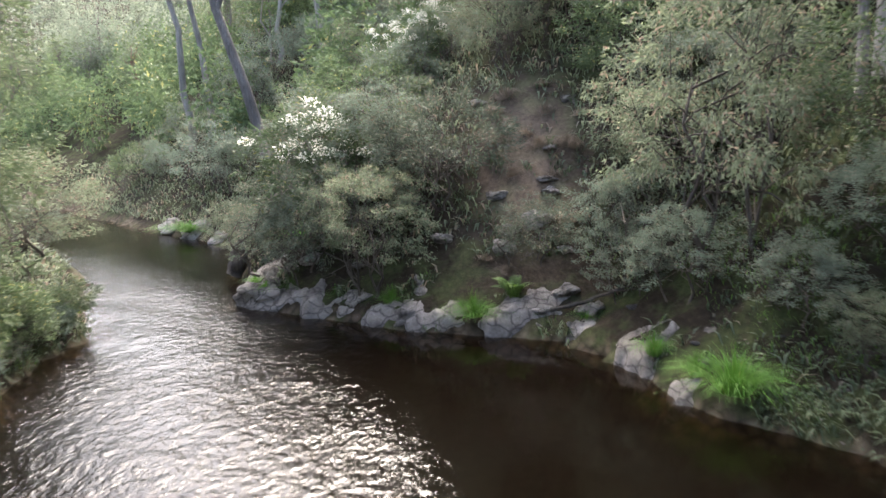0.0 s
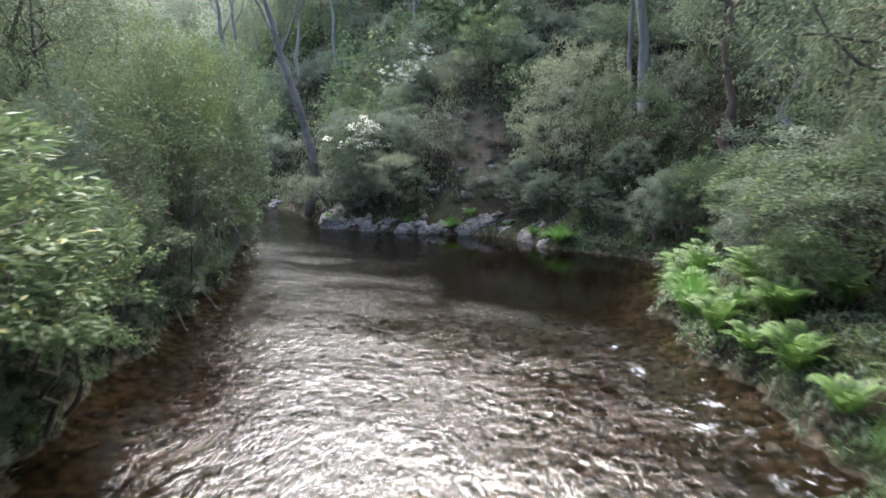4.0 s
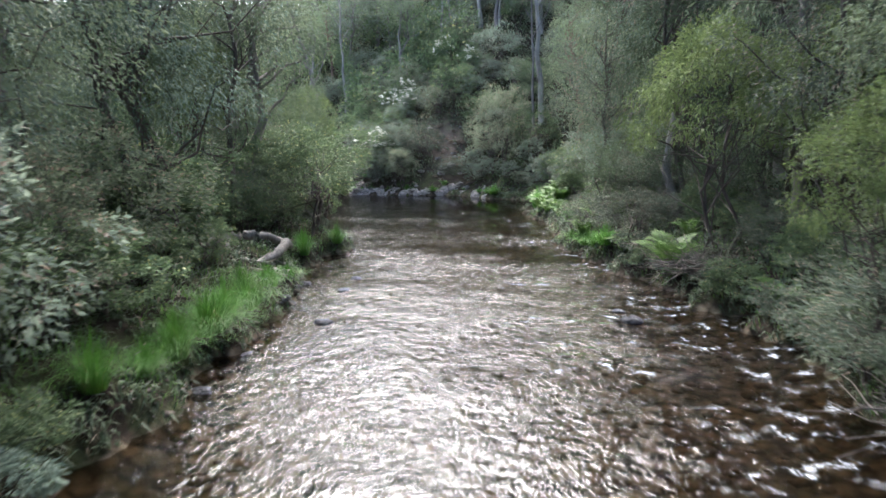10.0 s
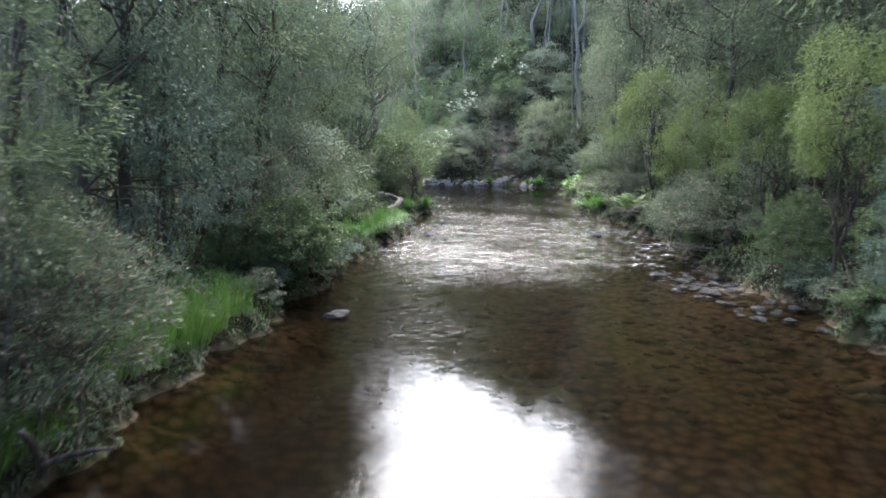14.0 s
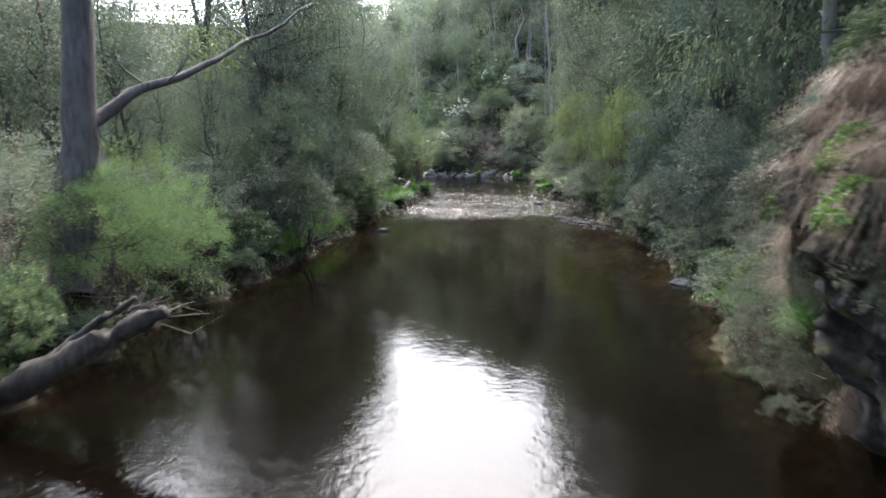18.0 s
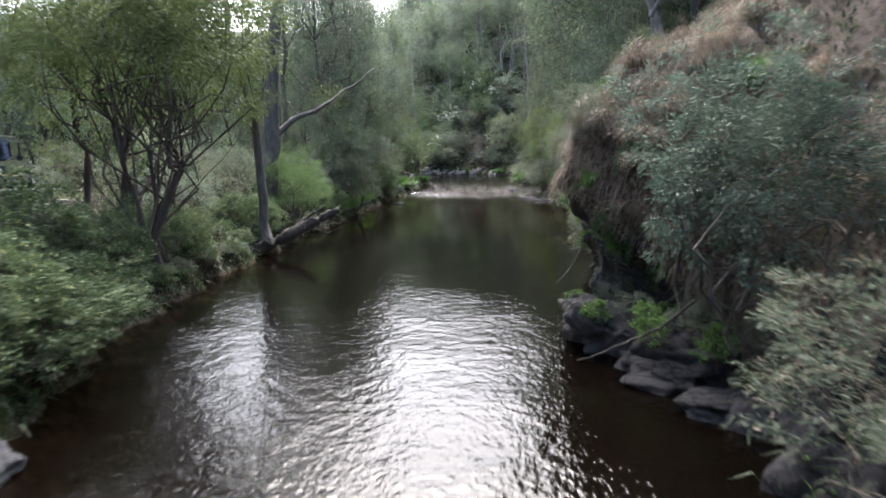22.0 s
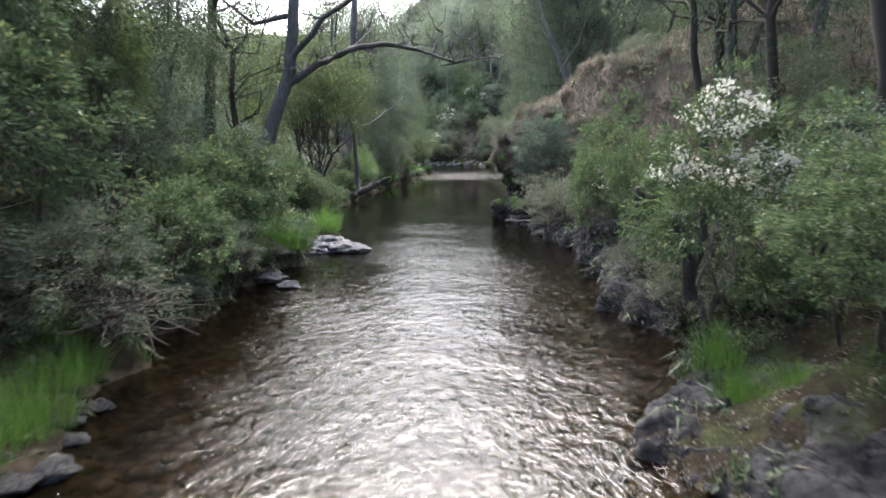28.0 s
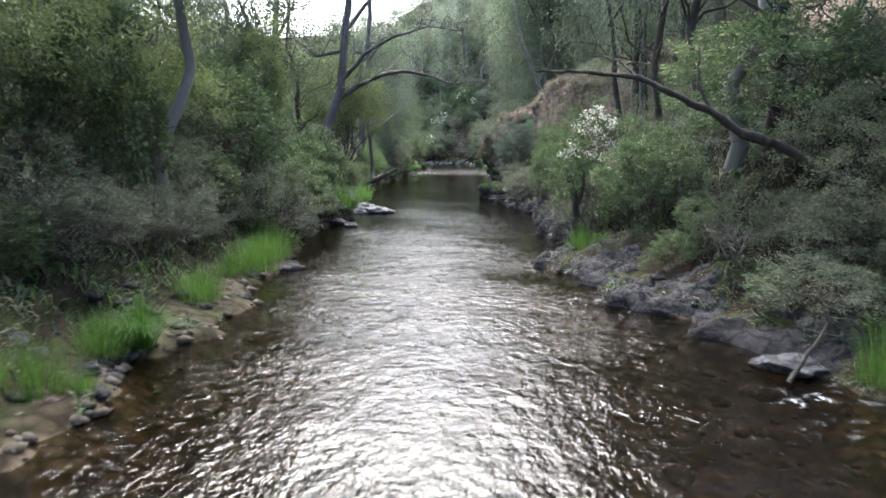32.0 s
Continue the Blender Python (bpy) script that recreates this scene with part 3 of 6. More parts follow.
def gum_tree(name, seed, leaf, bark, clumps=70, per=42, spread=0.075, length=0.022, width=0.007, low_crown=0.42, lean=0.06, thick=0.02, size=(0.2, 0.2, 0.3)):
    """A tall tree 1 m high: a tapered trunk with limbs to a loose, hanging crown."""
    rng = np.random.default_rng(seed)
    root, wood = new(name), Build()
    top = Vector((rng.normal(0, lean), rng.normal(0, lean), 0.9))
    spine = wood.limb((0, 0, -0.03), top, thick, thick * 0.25, rng, 0.045, 8, 9)
    middle = (top.x * 0.8, top.y * 0.8, (low_crown + 1) / 2)
    centres, way = crown_points(rng, clumps, size, middle, -0.9, 0.45, 0.3)
    for c in rng.permutation(len(centres))[:22]:
        end = Vector(centres[c])
        start = min(spine[2:], key=lambda p: abs(p.z - (end.z - 0.13)))
        wood.limb(start, end, thick * 0.32, thick * 0.07, rng, 0.14, 4, 5)
    part("trunk", wood.mesh("trunk", bark), root)
    verts, faces = leaves(rng, centres, per, spread * 0.85, length, width, 0.7, way, 0.8)
    part("crown", mesh_of("crown", verts, faces, leaf), root)
    return root


def blades(rng, count, reach, tall, width, bend, radius, steps=3):
    """Arching grass blades from one root: corners and faces."""
    verts, faces = [], []
    for _ in range(count):
        turn, spread = rng.uniform(0, 6.28), rng.random() ** 0.6
        h, w = tall * rng.uniform(0.55, 1.05), width * rng.uniform(0.7, 1.2)
        fx, fy = radius * spread * math.cos(turn), radius * spread * math.sin(turn)
        turn += rng.normal(0, 0.5)
        dx, dy, base = math.cos(turn), math.sin(turn), len(verts)
        out = reach * spread * rng.uniform(0.5, 1.1)
        for k in range(steps + 1):
            s = k / steps
            x, z, half = out * (0.35 * s + 0.65 * s * s), h * (s - bend * spread * s ** 3), 0.5 * w * (1 - 0.85 * s)
            verts += [(fx + dx * x - dy * half, fy + dy * x + dx * half, z), (fx + dx * x + dy * half, fy + dy * x - dx * half, z)]
            if k:
                i = base + 2 * k
                faces.append((i - 2, i - 1, i + 1, i))
    return verts, faces


def tussock(name, seed, leaf, count=300, reach=0.62, width=0.011, bend=0.45, radius=0.16, part_name="foliage"):
    rng = np.random.default_rng(seed)
    root = new(name)
    verts, faces = blades(rng, count, reach, 1.0, width, bend, radius)
    part(part_name, mesh_of(part_name, verts, faces, leaf), root)
    stub = Build()
    stub.tube([(0, 0, -0.3), (0, 0, 0.0), (0, 0, 0.06)], [radius * 0.3, radius * 0.4, radius * 0.15], 9)
    part("root_clump", stub.mesh("root_clump", BARK_DARK), root)
    return root


def fern(name, seed, fronds=13):
    rng = np.random.default_rng(seed)
    root = new(name)
    for f in range(fronds):
        turn, out, h = 6.28 * f / fronds + rng.normal(0, 0.2), rng.uniform(0.45, 0.75), rng.uniform(0.6, 1.0)
        dx, dy = math.cos(turn), math.sin(turn)
        spine = lambda s: np.array([dx * out * (0.3 * s + 0.7 * s * s), dy * out * (0.3 * s + 0.7 * s * s), h * (1.25 * s - 0.5 * s ** 3)])
        verts, faces = [], []
        for k in range(16):
            s = 0.15 + 0.83 * k / 15
            size = 0.17 * math.sin(math.pi * min(1, 0.18 + 0.82 * s)) + 0.02
            p, q = spine(s), spine(min(1, s + 0.06))
            ahead = (q - p) / (np.linalg.norm(q - p) + 1e-9)
            for sign in (1, -1):
                side = np.array([-dy, dx, -0.25]) * sign * size + ahead * size * 0.45
                b = len(verts)
                verts += [tuple(p), tuple(p + side * 0.5 + ahead * 0.028), tuple(p + side), tuple(p + side * 0.5 - ahead * 0.018)]
                faces.append((b, b + 1, b + 2, b + 3))
        b = len(verts)
        for k in range(6):
            p = spine(k / 5)
            verts += [tuple(p + np.array([-dy, dx, 0]) * 0.008), tuple(p - np.array([-dy, dx, 0]) * 0.008)]
            if k:
                faces.append((b + 2 * k - 2, b + 2 * k - 1, b + 2 * k + 1, b + 2 * k))
        part("frond", mesh_of("frond", verts, faces, LEAF["fern"]), root)
    return root


def rock(name, seed, material, flat=0.75, rough=0.3, cuts=3, sharp=0.5):
    """A worn boulder about 1 m across, with its lower part below the ground."""
    rng = np.random.default_rng(seed)
    bm = bmesh.new()
    bmesh.ops.create_icosphere(bm, subdivisions=cuts, radius=0.5)
    shift = Vector(rng.uniform(-50, 50, 3))
    planes = [(Vector(rng.normal(0, 1, 3)).normalized(), rng.uniform(0.28, 0.42)) for _ in range(9)]
    for v in bm.verts:
        for way, far in planes:
            over = v.co.dot(way) - far
            if over > 0:
                v.co -= way * over * sharp * 1.6
        v.co *= 1 + rough * noise.fractal(v.co * 2.6 + shift, 0.8, 2.1, 6)
        v.co *= 1 + 0.07 * noise.fractal(v.co * 8 + shift, 0.7, 2.1, 4)
        v.co.z *= flat
    me = bpy.data.meshes.new(name)
    bm.to_mesh(me)
    bm.free()
    me.materials.append(material)
    me.polygons.foreach_set("use_smooth", [True] * len(me.polygons))
    return new(name, me)


heath = Kind([bush("heath_bush", s, LEAF["grey"], BARK_DARK, 190, 36, 0.07, 0.034, 0.007, (0.5, 0.5, 0.46), 0.5, -0.1, 5, dead=7) for s in (1, 2, 3, 4)],
             "grey-green fine-leaved heath bush on the creek bank", "bush", "heath bushes along the creek")
twiggy = Kind([bush("twiggy_bush", s, LEAF["grey"], BARK_GREY, 70, 22, 0.07, 0.03, 0.006, (0.5, 0.5, 0.42), 0.46, 0.1, 5, dead=26) for s in (5, 6)],
              "half-dead bush of bare grey-brown twigs", "bush", "half-dead bushes on the banks")
bramble = Kind([bush("bramble_thicket", s, LEAF["broad"], BARK_DARK, 180, 38, 0.075, 0.034, 0.02, (0.55, 0.55, 0.46), 0.48, 0.25, 5, dead=3) for s in (11, 12, 13)],
               "tangled green bramble thicket beside the water", "bush", "bramble thickets")
broad = Kind([bush("broadleaf_shrub", s, LEAF["broad"], BARK_DARK, 210, 42, 0.06, 0.027, 0.012, (0.45, 0.45, 0.48), 0.52, 0.15, 5, dead=2) for s in (21, 22, 23, 24)],
             "dense broad-leaved green shrub on the bank", "shrub", "broad-leaved shrubs")
wattle = Kind([bush("wattle_tree", s, LEAF["blue"], BARK_DARK, 210, 40, 0.058, 0.026, 0.007, (0.38, 0.38, 0.46), 0.54, 0.35, 4, dead=2, rough=0.42) for s in (31, 32, 33, 34)],
              "blue-green feathery wattle with dark stems", "tree", "wattles")
teatree = Kind([bush("tea_tree", s, LEAF["dark"], BARK_GREY, 190, 40, 0.055, 0.02, 0.006, (0.32, 0.32, 0.47), 0.53, 0.2, 5, dead=6, rough=0.4, foot=0.03, thick=0.006) for s in (41, 42)],
               "dark green tea tree with bare grey lower stems", "tree", "tea trees")
yellow = Kind([bush("acacia_tree", s, LEAF["yellow"], BARK_DARK, 250, 40, 0.06, 0.02, 0.0055, (0.38, 0.38, 0.36), 0.63, 0.6, 3, low=-0.6, rough=0.45, foot=0.03, thick=0.0085) for s in (51, 52, 53, 54)],
              "slender acacia with hanging yellow-green foliage", "tree", "acacias")
willow = Kind([bush("willow_bush", s, LEAF["willow"], BARK_DARK, 210, 80, 0.075, 0.022, 0.005, (0.46, 0.46, 0.46), 0.52, -0.35, 5, rough=0.3) for s in (61, 62)],
              "pale green willowy bush leaning over the water", "bush", "willowy bushes")
flowering = Kind([bush("flowering_bush", s, LEAF["broad"], BARK_GREY, 170, 32, 0.07, 0.034, 0.012, (0.42, 0.42, 0.46), 0.54, 0.1, 4, blossom=0.3) for s in (71, 72)],
                 "shrub topped with clusters of white blossom", "shrub", "flowering shrubs")
# Four of the six builds wear the haze-lightened leaf colours.
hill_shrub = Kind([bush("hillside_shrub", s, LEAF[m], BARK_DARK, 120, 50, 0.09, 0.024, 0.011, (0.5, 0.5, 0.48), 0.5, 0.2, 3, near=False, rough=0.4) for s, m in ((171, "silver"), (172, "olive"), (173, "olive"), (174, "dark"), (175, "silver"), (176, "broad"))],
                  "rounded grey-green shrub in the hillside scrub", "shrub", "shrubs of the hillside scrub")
# Wattles at the bend, in leaf colours lightened for haze.
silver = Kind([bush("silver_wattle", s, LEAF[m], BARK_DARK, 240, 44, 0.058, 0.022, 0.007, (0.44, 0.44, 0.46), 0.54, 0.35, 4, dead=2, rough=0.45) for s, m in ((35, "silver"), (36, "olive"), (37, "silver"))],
              "green wattle with drooping sprays above the rocks, leaf colour paled for haze", "tree", "silver wattles at the bend")
fringe = Kind([bush("fringe_shrub", s, LEAF[m], BARK_DARK, 110, 26, 0.09, 0.06, 0.02, (0.5, 0.5, 0.42), 0.42, 0.4, 3, near=False, rough=0.5) for s, m in ((181, "broad"), (182, "grey"), (183, "dark"), (184, "blue"))],
              "low leafy shrub overhanging the water's edge", "shrub", "low shrubs along the water")
gum = Kind([gum_tree("gum_tree", s, LEAF["gum"], b, 90, 50, 0.085, 0.016, 0.006) for s, b in ((81, BARK_GREY), (82, BARK_PALE), (83, BARK_GREY), (84, BARK_RED), (85, BARK_PALE))],
           "tall gum tree with a bare trunk and loose crown", "tree", "gum trees on the valley sides")
high_gum = Kind([gum_tree("high_gum", s, LEAF["gum"], b, 100, 50, 0.085, 0.015, 0.005, 0.46, 0.03, 0.0085, (0.21, 0.21, 0.28)) for s, b in ((86, BARK_GREY), (87, BARK_PALE), (88, BARK_GREY), (89, BARK_PALE))],
                "slender high-crowned gum standing back from the water", "tree", "high gums behind the banks")
# Ridge crowns use the leaf colours lightened in place of haze.
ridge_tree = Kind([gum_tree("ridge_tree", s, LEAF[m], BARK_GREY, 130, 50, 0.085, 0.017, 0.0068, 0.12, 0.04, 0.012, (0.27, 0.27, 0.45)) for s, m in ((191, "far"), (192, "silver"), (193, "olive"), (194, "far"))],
                  "green tree on the slope above the bend, leaf colour paled for haze", "tree", "trees of the slope above the bend")
dark_tree = Kind([gum_tree("forest_tree", s, LEAF[m], BARK_DARK, 130, 50, 0.085, 0.018, 0.007, 0.1, 0.04, 0.014, (0.26, 0.26, 0.46)) for s, m in ((91, "dark"), (92, "blue"), (93, "grey"), (94, "yellow"), (95, "broad"))],
                 "leafy green forest tree", "tree", "forest trees on the valley sides")
bank_tree = Kind([gum_tree("bank_tree", s, LEAF[m], BARK_DARK, 200, 64, 0.062, 0.0105, 0.0032, 0.08, 0.04, 0.011, (0.26, 0.26, 0.47)) for s, m in ((96, "dark"), (97, "grey"), (98, "dark"), (99, "blue"), (100, "gum"))],
                 "slim leafy tree leaning over the bank", "tree", "trees along the banks")
tuft = Kind([tussock("grass_tussock", s, LEAF["grass"], 460, 0.85, 0.011, 0.72, 0.17) for s in (101, 102, 103)], "arching bright green grass tussock at the water's edge", "grass", "grass tussocks")
sedge = Kind([tussock("sedge_clump", s, LEAF["sedge"], 340, 0.5, 0.012, 0.3, 0.5) for s in (111, 112, 113)], "low mound of fresh green sedge", "grass", "sedge clumps")
ferns = Kind([fern("fern", s) for s in (121, 122, 123)], "light green fern with spreading fronds", "fern", "ferns on the bank")
boulder = Kind([rock("boulder", s, ROCK_PALE, 0.75, 0.45, 4, 0.62) for s in (131, 132, 133, 134, 135)], "weathered grey boulder at the water's edge", "rock", "boulders on the banks")
slab = Kind([rock("rock_slab", s, ROCK, 0.34, 0.3, 4, 0.6) for s in (141, 142, 143)], "flat grey rock slab in shallow water", "rock", "flat rock slabs")
dark_rock = Kind([rock("dark_rock", s, ROCK_DARK, 0.6, 0.3, 4, 0.45) for s in (151, 152, 153)], "dark wet rock on the creek edge", "rock", "dark wet rocks")
stone = Kind([rock("river_stone", s, STONE, 0.5, 0.35, 3, 0.55) for s in (161, 162, 163, 164)], "rounded grey river stone", "stone", "river stones")
straw_tuft = Kind([tussock("dry_tussock", s, LEAF["straw"], 420, 0.75, 0.014, 1.25, 0.3) for s in (191, 192, 193, 194)], "drooping tussock of dry brown grass on the bluff", "grass", "dry tussocks on the bluff")
fern_sprig = Kind([bush("leafy_sprig", s, LEAF["fern"], BARK_DARK, 60, 16, 0.1, 0.075, 0.04, (0.4, 0.4, 0.42), 0.5, 0.4, 3, rough=0.4) for s in (195, 196)], "yellow-green leafy sprig growing from the rock face", "shrub", "sprigs on the rock face")
outcrop = Kind([rock("rock_outcrop", s, ROCK_DARK, 0.6, 0.32, 5, 0.55) for s in (155, 158)], "rough grey-purple rock outcrop at the foot of the bluff", "rock", "outcrops below the bluff")

# ---- what stands along the creek: kind, x, y, height, half width ----
random.seed(4)
for x, y, tall, wide in (
        (6.98, 5.94, 2.59, 2.62), (-5.2, -5.58, 3.31, 3.27), (8.47, 3.29, 3.0, 5.84), (-5.79, -7.55, 3.7, 5.64),
        (7.55, -1.54, 2.75, 5.09), (-6.3, -10.2, 3.17, 3.3), (-7.2, -14.6, 2.75, 2.6), (4.87, -30.66, 2.04, 1.67),
        (4.23, -67.7, 2.73, 1.82), (4.5, -70.52, 2.76, 1.64), (4.84, -66.25, 3.43, 2.6), (4.95, -78.6, 2.1, 2.44), (7.06, -79.73, 3.45, 4.87),
        (5.39, -77.56, 2.68, 2.24),):
    broad.put(x, y, tall, wide)
for x, y, tall, wide in (
        (-4.89, -4.2, 4.36, 2.17), (-6.6, -32.05, 4.08, 4.17),
        (4.56, -34.56, 4.27, 2.87), (5.36, -40.48, 3.14, 3.2), (-6.89, -69.14, 4.87, 3.9),):
    wattle.put(x, y, tall, wide)
for x, y, tall, wide in (
        (-4.15, 15.82, 3.33, 4.0), (4.67, -67.24, 1.7, 1.61), (4.4, -75.6, 3.5, 3.2), (-2.2, 20.6, 2.6, 2.6), (-2.0, 22.6, 2.8, 2.8), (-3.6, 24.2, 2.6, 2.6), (3.0, 21.5, 2.6, 2.6), (1.0, 26.0, 3.0, 3.0),):
    flowering.put(x, y, tall, wide)
for x, y, tall, wide in (
        (-5.84, 2.16, 5.8, 3.26), (-5.3, -38.3, 4.4, 4.2), (-6.06, -2.34, 5.03, 4.0),):
    teatree.put(x, y, tall, wide)
for x, y, tall, wide in (
        (-6.32, 1.53, 6.23, 3.65), (5.6, -17.9, 6.4, 5.3), (-7.64, -12.16, 6.18, 4.15), (7.66, -19.56, 5.04, 6.15), (4.36, -24.82, 4.25, 2.92),
        (5.76, -28.13, 4.57, 3.0), (5.24, -32.32, 4.8, 3.47), (-5.59, -55.12, 7.4, 7.0), (-6.97, -53.61, 8.0, 7.0), (-6.2, -52.6, 7.0, 5.6), (-4.94, -74.16, 5.75, 2.87),):
    yellow.put(x, y, tall, wide)
for x, y, tall, wide in (
        (-6.3, -12.4, 2.05, 2.96), (6.57, -11.21, 2.46, 3.18), (4.45, -11.76, 1.41, 2.34), (5.12, -14.31, 1.76, 2.56), (7.69, -16.78, 1.38, 2.3),
        (4.89, -24.84, 1.81, 2.38), (-5.46, -30.1, 2.83, 2.64), (-4.57, -37.34, 2.49, 2.92), (4.93, -26.52, 2.34, 3.46), (4.17, -35.46, 1.73, 1.88),
        (-4.62, -37.98, 2.44, 2.72), (4.94, -36.93, 2.21, 2.8), (5.08, -41.02, 1.24, 1.58), (3.66, -62.96, 1.54, 2.42), (3.62, -64.47, 1.66, 2.02),
        (3.58, -72.79, 0.94, 1.08), (4.26, -73.01, 1.1, 1.5), (4.14, -74.99, 1.0, 1.58), (-3.86, -76.91, 2.17, 2.46), (-3.66, -72.42, 1.61, 1.94),
        (-5.26, -84.26, 2.01, 2.42), (-5.0, -79.9, 1.98, 1.98), (5.54, -84.82, 1.02, 1.98),):
    heath.put(x, y, tall, wide)
for x, y, tall, wide in (
        (-6.4, -18.87, 2.1, 2.95), (-7.19, -18.12, 2.85, 3.58), (-4.79, -30.11, 1.86, 2.04), (-4.84, -30.31, 1.82, 2.13), (-5.45, -48.58, 1.34, 1.25),
        (-5.14, -47.94, 1.31, 1.2), (-5.3, -53.61, 1.18, 1.25), (-5.86, -53.31, 1.26, 1.25), (-4.93, -59.06, 1.23, 2.05), (-5.04, -62.33, 1.73, 1.64),
        (-4.42, -67.02, 2.27, 1.25), (-4.3, -70.4, 2.8, 2.5), (-4.1, -71.7, 2.6, 2.3), (-4.5, -60.35, 1.24, 2.11), (-3.99, -73.9, 2.1, 2.0), (-5.31, -81.95, 4.37, 2.8),):
    bramble.put(x, y, tall, wide)
for x, y, tall, wide in (
        (-4.77, -44.86, 2.76, 2.72), (-5.3, -46.0, 2.5, 2.4), (-4.9, -43.7, 2.2, 2.2),):
    willow.put(x, y, tall, wide)
for x, y, tall, wide in (
        (3.45, 8.51, 0.82, 1.08), (-5.03, 17.06, 0.61, 1.29), (-0.24, 12.52, 0.44, 0.89), (-5.78, 15.3, 0.42, 0.45), (-12.32, 25.05, 0.67, 2.08),
        (4.15, -0.88, 1.33, 1.06), (-3.67, -13.96, 1.03, 0.65), (-3.5, -12.56, 0.86, 0.58), (-3.04, -11.78, 0.88, 0.71), (-3.63, -17.1, 0.48, 0.68),
        (3.87, -11.68, 0.5, 0.65), (3.97, -13.49, 0.67, 0.74), (-3.46, -18.54, 0.7, 0.6), (-3.99, -20.21, 1.02, 0.97), (-4.19, -21.97, 0.92, 1.02),
        (-4.38, -23.21, 0.96, 0.87), (-4.42, -24.21, 0.57, 0.58), (4.18, -12.82, 0.59, 1.08), (4.32, -42.35, 0.67, 0.82), (5.1, -43.74, 0.36, 0.66),
        (-3.05, -85.5, 0.95, 0.8),):
    tuft.put(x, y, tall * 0.95, wide * 1.15)
for x, y, tall, wide in (
        (0.53, 12.79, 0.5, 0.56), (5.55, -1.64, 0.93, 1.11), (4.9, -2.2, 0.6, 0.7), (5.3, -3.2, 0.7, 0.8), (4.8, -0.6, 0.6, 0.7), (5.1, -4.2, 0.6, 0.6), (5.9, -0.9, 0.7, 0.8), (5.0, 0.4, 0.6, 0.7), (4.6, -3.6, 0.5, 0.6), (6.3, -3.0, 0.7, 0.8), (4.34, -1.3, 0.54, 0.53), (4.73, -1.68, 0.41, 0.37), (7.02, 4.3, 0.61, 0.87),
        (5.64, -2.74, 0.42, 0.47), (5.04, -8.8, 0.8, 0.7), (5.66, -10.82, 0.48, 0.69), (4.7, -14.7, 0.52, 0.59), (4.2, -2.65, 0.79, 0.74),
        (4.5, -17.62, 0.97, 1.16), (6.04, -15.91, 0.61, 0.7), (5.2, -21.09, 0.56, 0.69), (4.67, -14.9, 0.52, 0.66), (5.21, -9.66, 0.7, 1.24),
        (-5.89, -38.16, 0.64, 0.71),):
    ferns.put(x, y, tall * 1.3, wide * 1.25)
for x, y, tall, wide in (
        (-4.99, -33.4, 0.63, 0.77), (-4.92, -35.0, 0.74, 0.76), (-4.66, -34.25, 0.78, 0.71), (-4.83, -35.93, 0.67, 0.77), (-3.11, -64.76, 0.71, 0.71),
        (-5.3, -63.0, 0.49, 0.47), (-3.18, -65.23, 0.51, 0.61), (-3.55, -68.84, 0.76, 1.12), (-3.24, -78.77, 0.71, 0.65), (-3.01, -77.49, 0.46, 0.61),
        (-3.0, -64.75, 0.34, 0.68), (-3.26, -68.5, 0.56, 0.8), (3.92, -77.0, 0.54, 0.49), (4.14, -78.46, 0.22, 0.36), (-3.34, -85.86, 0.33, 0.53),
        (-3.3, -87.21, 0.5, 0.6), (-2.94, -80.14, 0.57, 0.88), (-2.52, -87.09, 0.26, 0.23), (4.99, -86.52, 0.66, 0.59), (3.7, -78.13, 0.45, 0.52),):
    sedge.put(x, y, tall * 1.35, wide * 1.15)

for x, y, tall, wide in ((-4.5, -81.6, 1.7, 2.4), (-4.7, -83.6, 1.6, 2.4), (-4.6, -87.6, 1.7, 2.4), (-4.4, -79.0, 1.5, 2.0), (4.5, -66.8, 1.4, 2.0), (4.6, -68.8, 1.4, 1.9), (4.4, -64.6, 1.2, 1.8), (5.6, -82.4, 1.3, 2.0), (5.8, -79.6, 1.3, 1.9), (5.4, -18.6, 1.2, 1.8)):
    twiggy.put(x, y, tall, wide)
for x, y, tall in ((4.9, 1.2, 0.8), (5.3, 2.2, 0.9), (5.7, 3.0, 0.8), (4.8, 0.2, 0.8), (5.6, 1.4, 0.9), (6.0, 2.4, 0.9)):
    ferns.put(x, y, tall, tall * 1.1)
for x, y, tall in ((5.0, 0.7, 0.7), (5.5, 2.7, 0.7), (5.1, 1.8, 0.6)):
    tuft.put(x, y, tall, tall * 1.1)
wattle.put(4.0, -60.5, 3.2, 3.6, z=0.75, label="dark green wattle spreading over the rocks below the bluff")
wattle.put(3.5, -59.3, 3.5, 3.4, z=0.8, label="dark green wattle rooted in the foot of the bluff")
for x, y, tall, wide in ((5.2, 6.2, 3.0, 2.8), (-2.5, 13.6, 3.2, 3.3), (-4.4, 14.8, 2.4, 2.6), (2.6, 13.0, 2.4, 2.4)):
    silver.put(x, y, tall, wide)
silver.put(3.9, 11.2, 6.2, 4.6, label="large green wattle leaning over the bank, leaf colour paled for haze")

# ---- forest behind the first row ----
wild = np.random.default_rng(7)


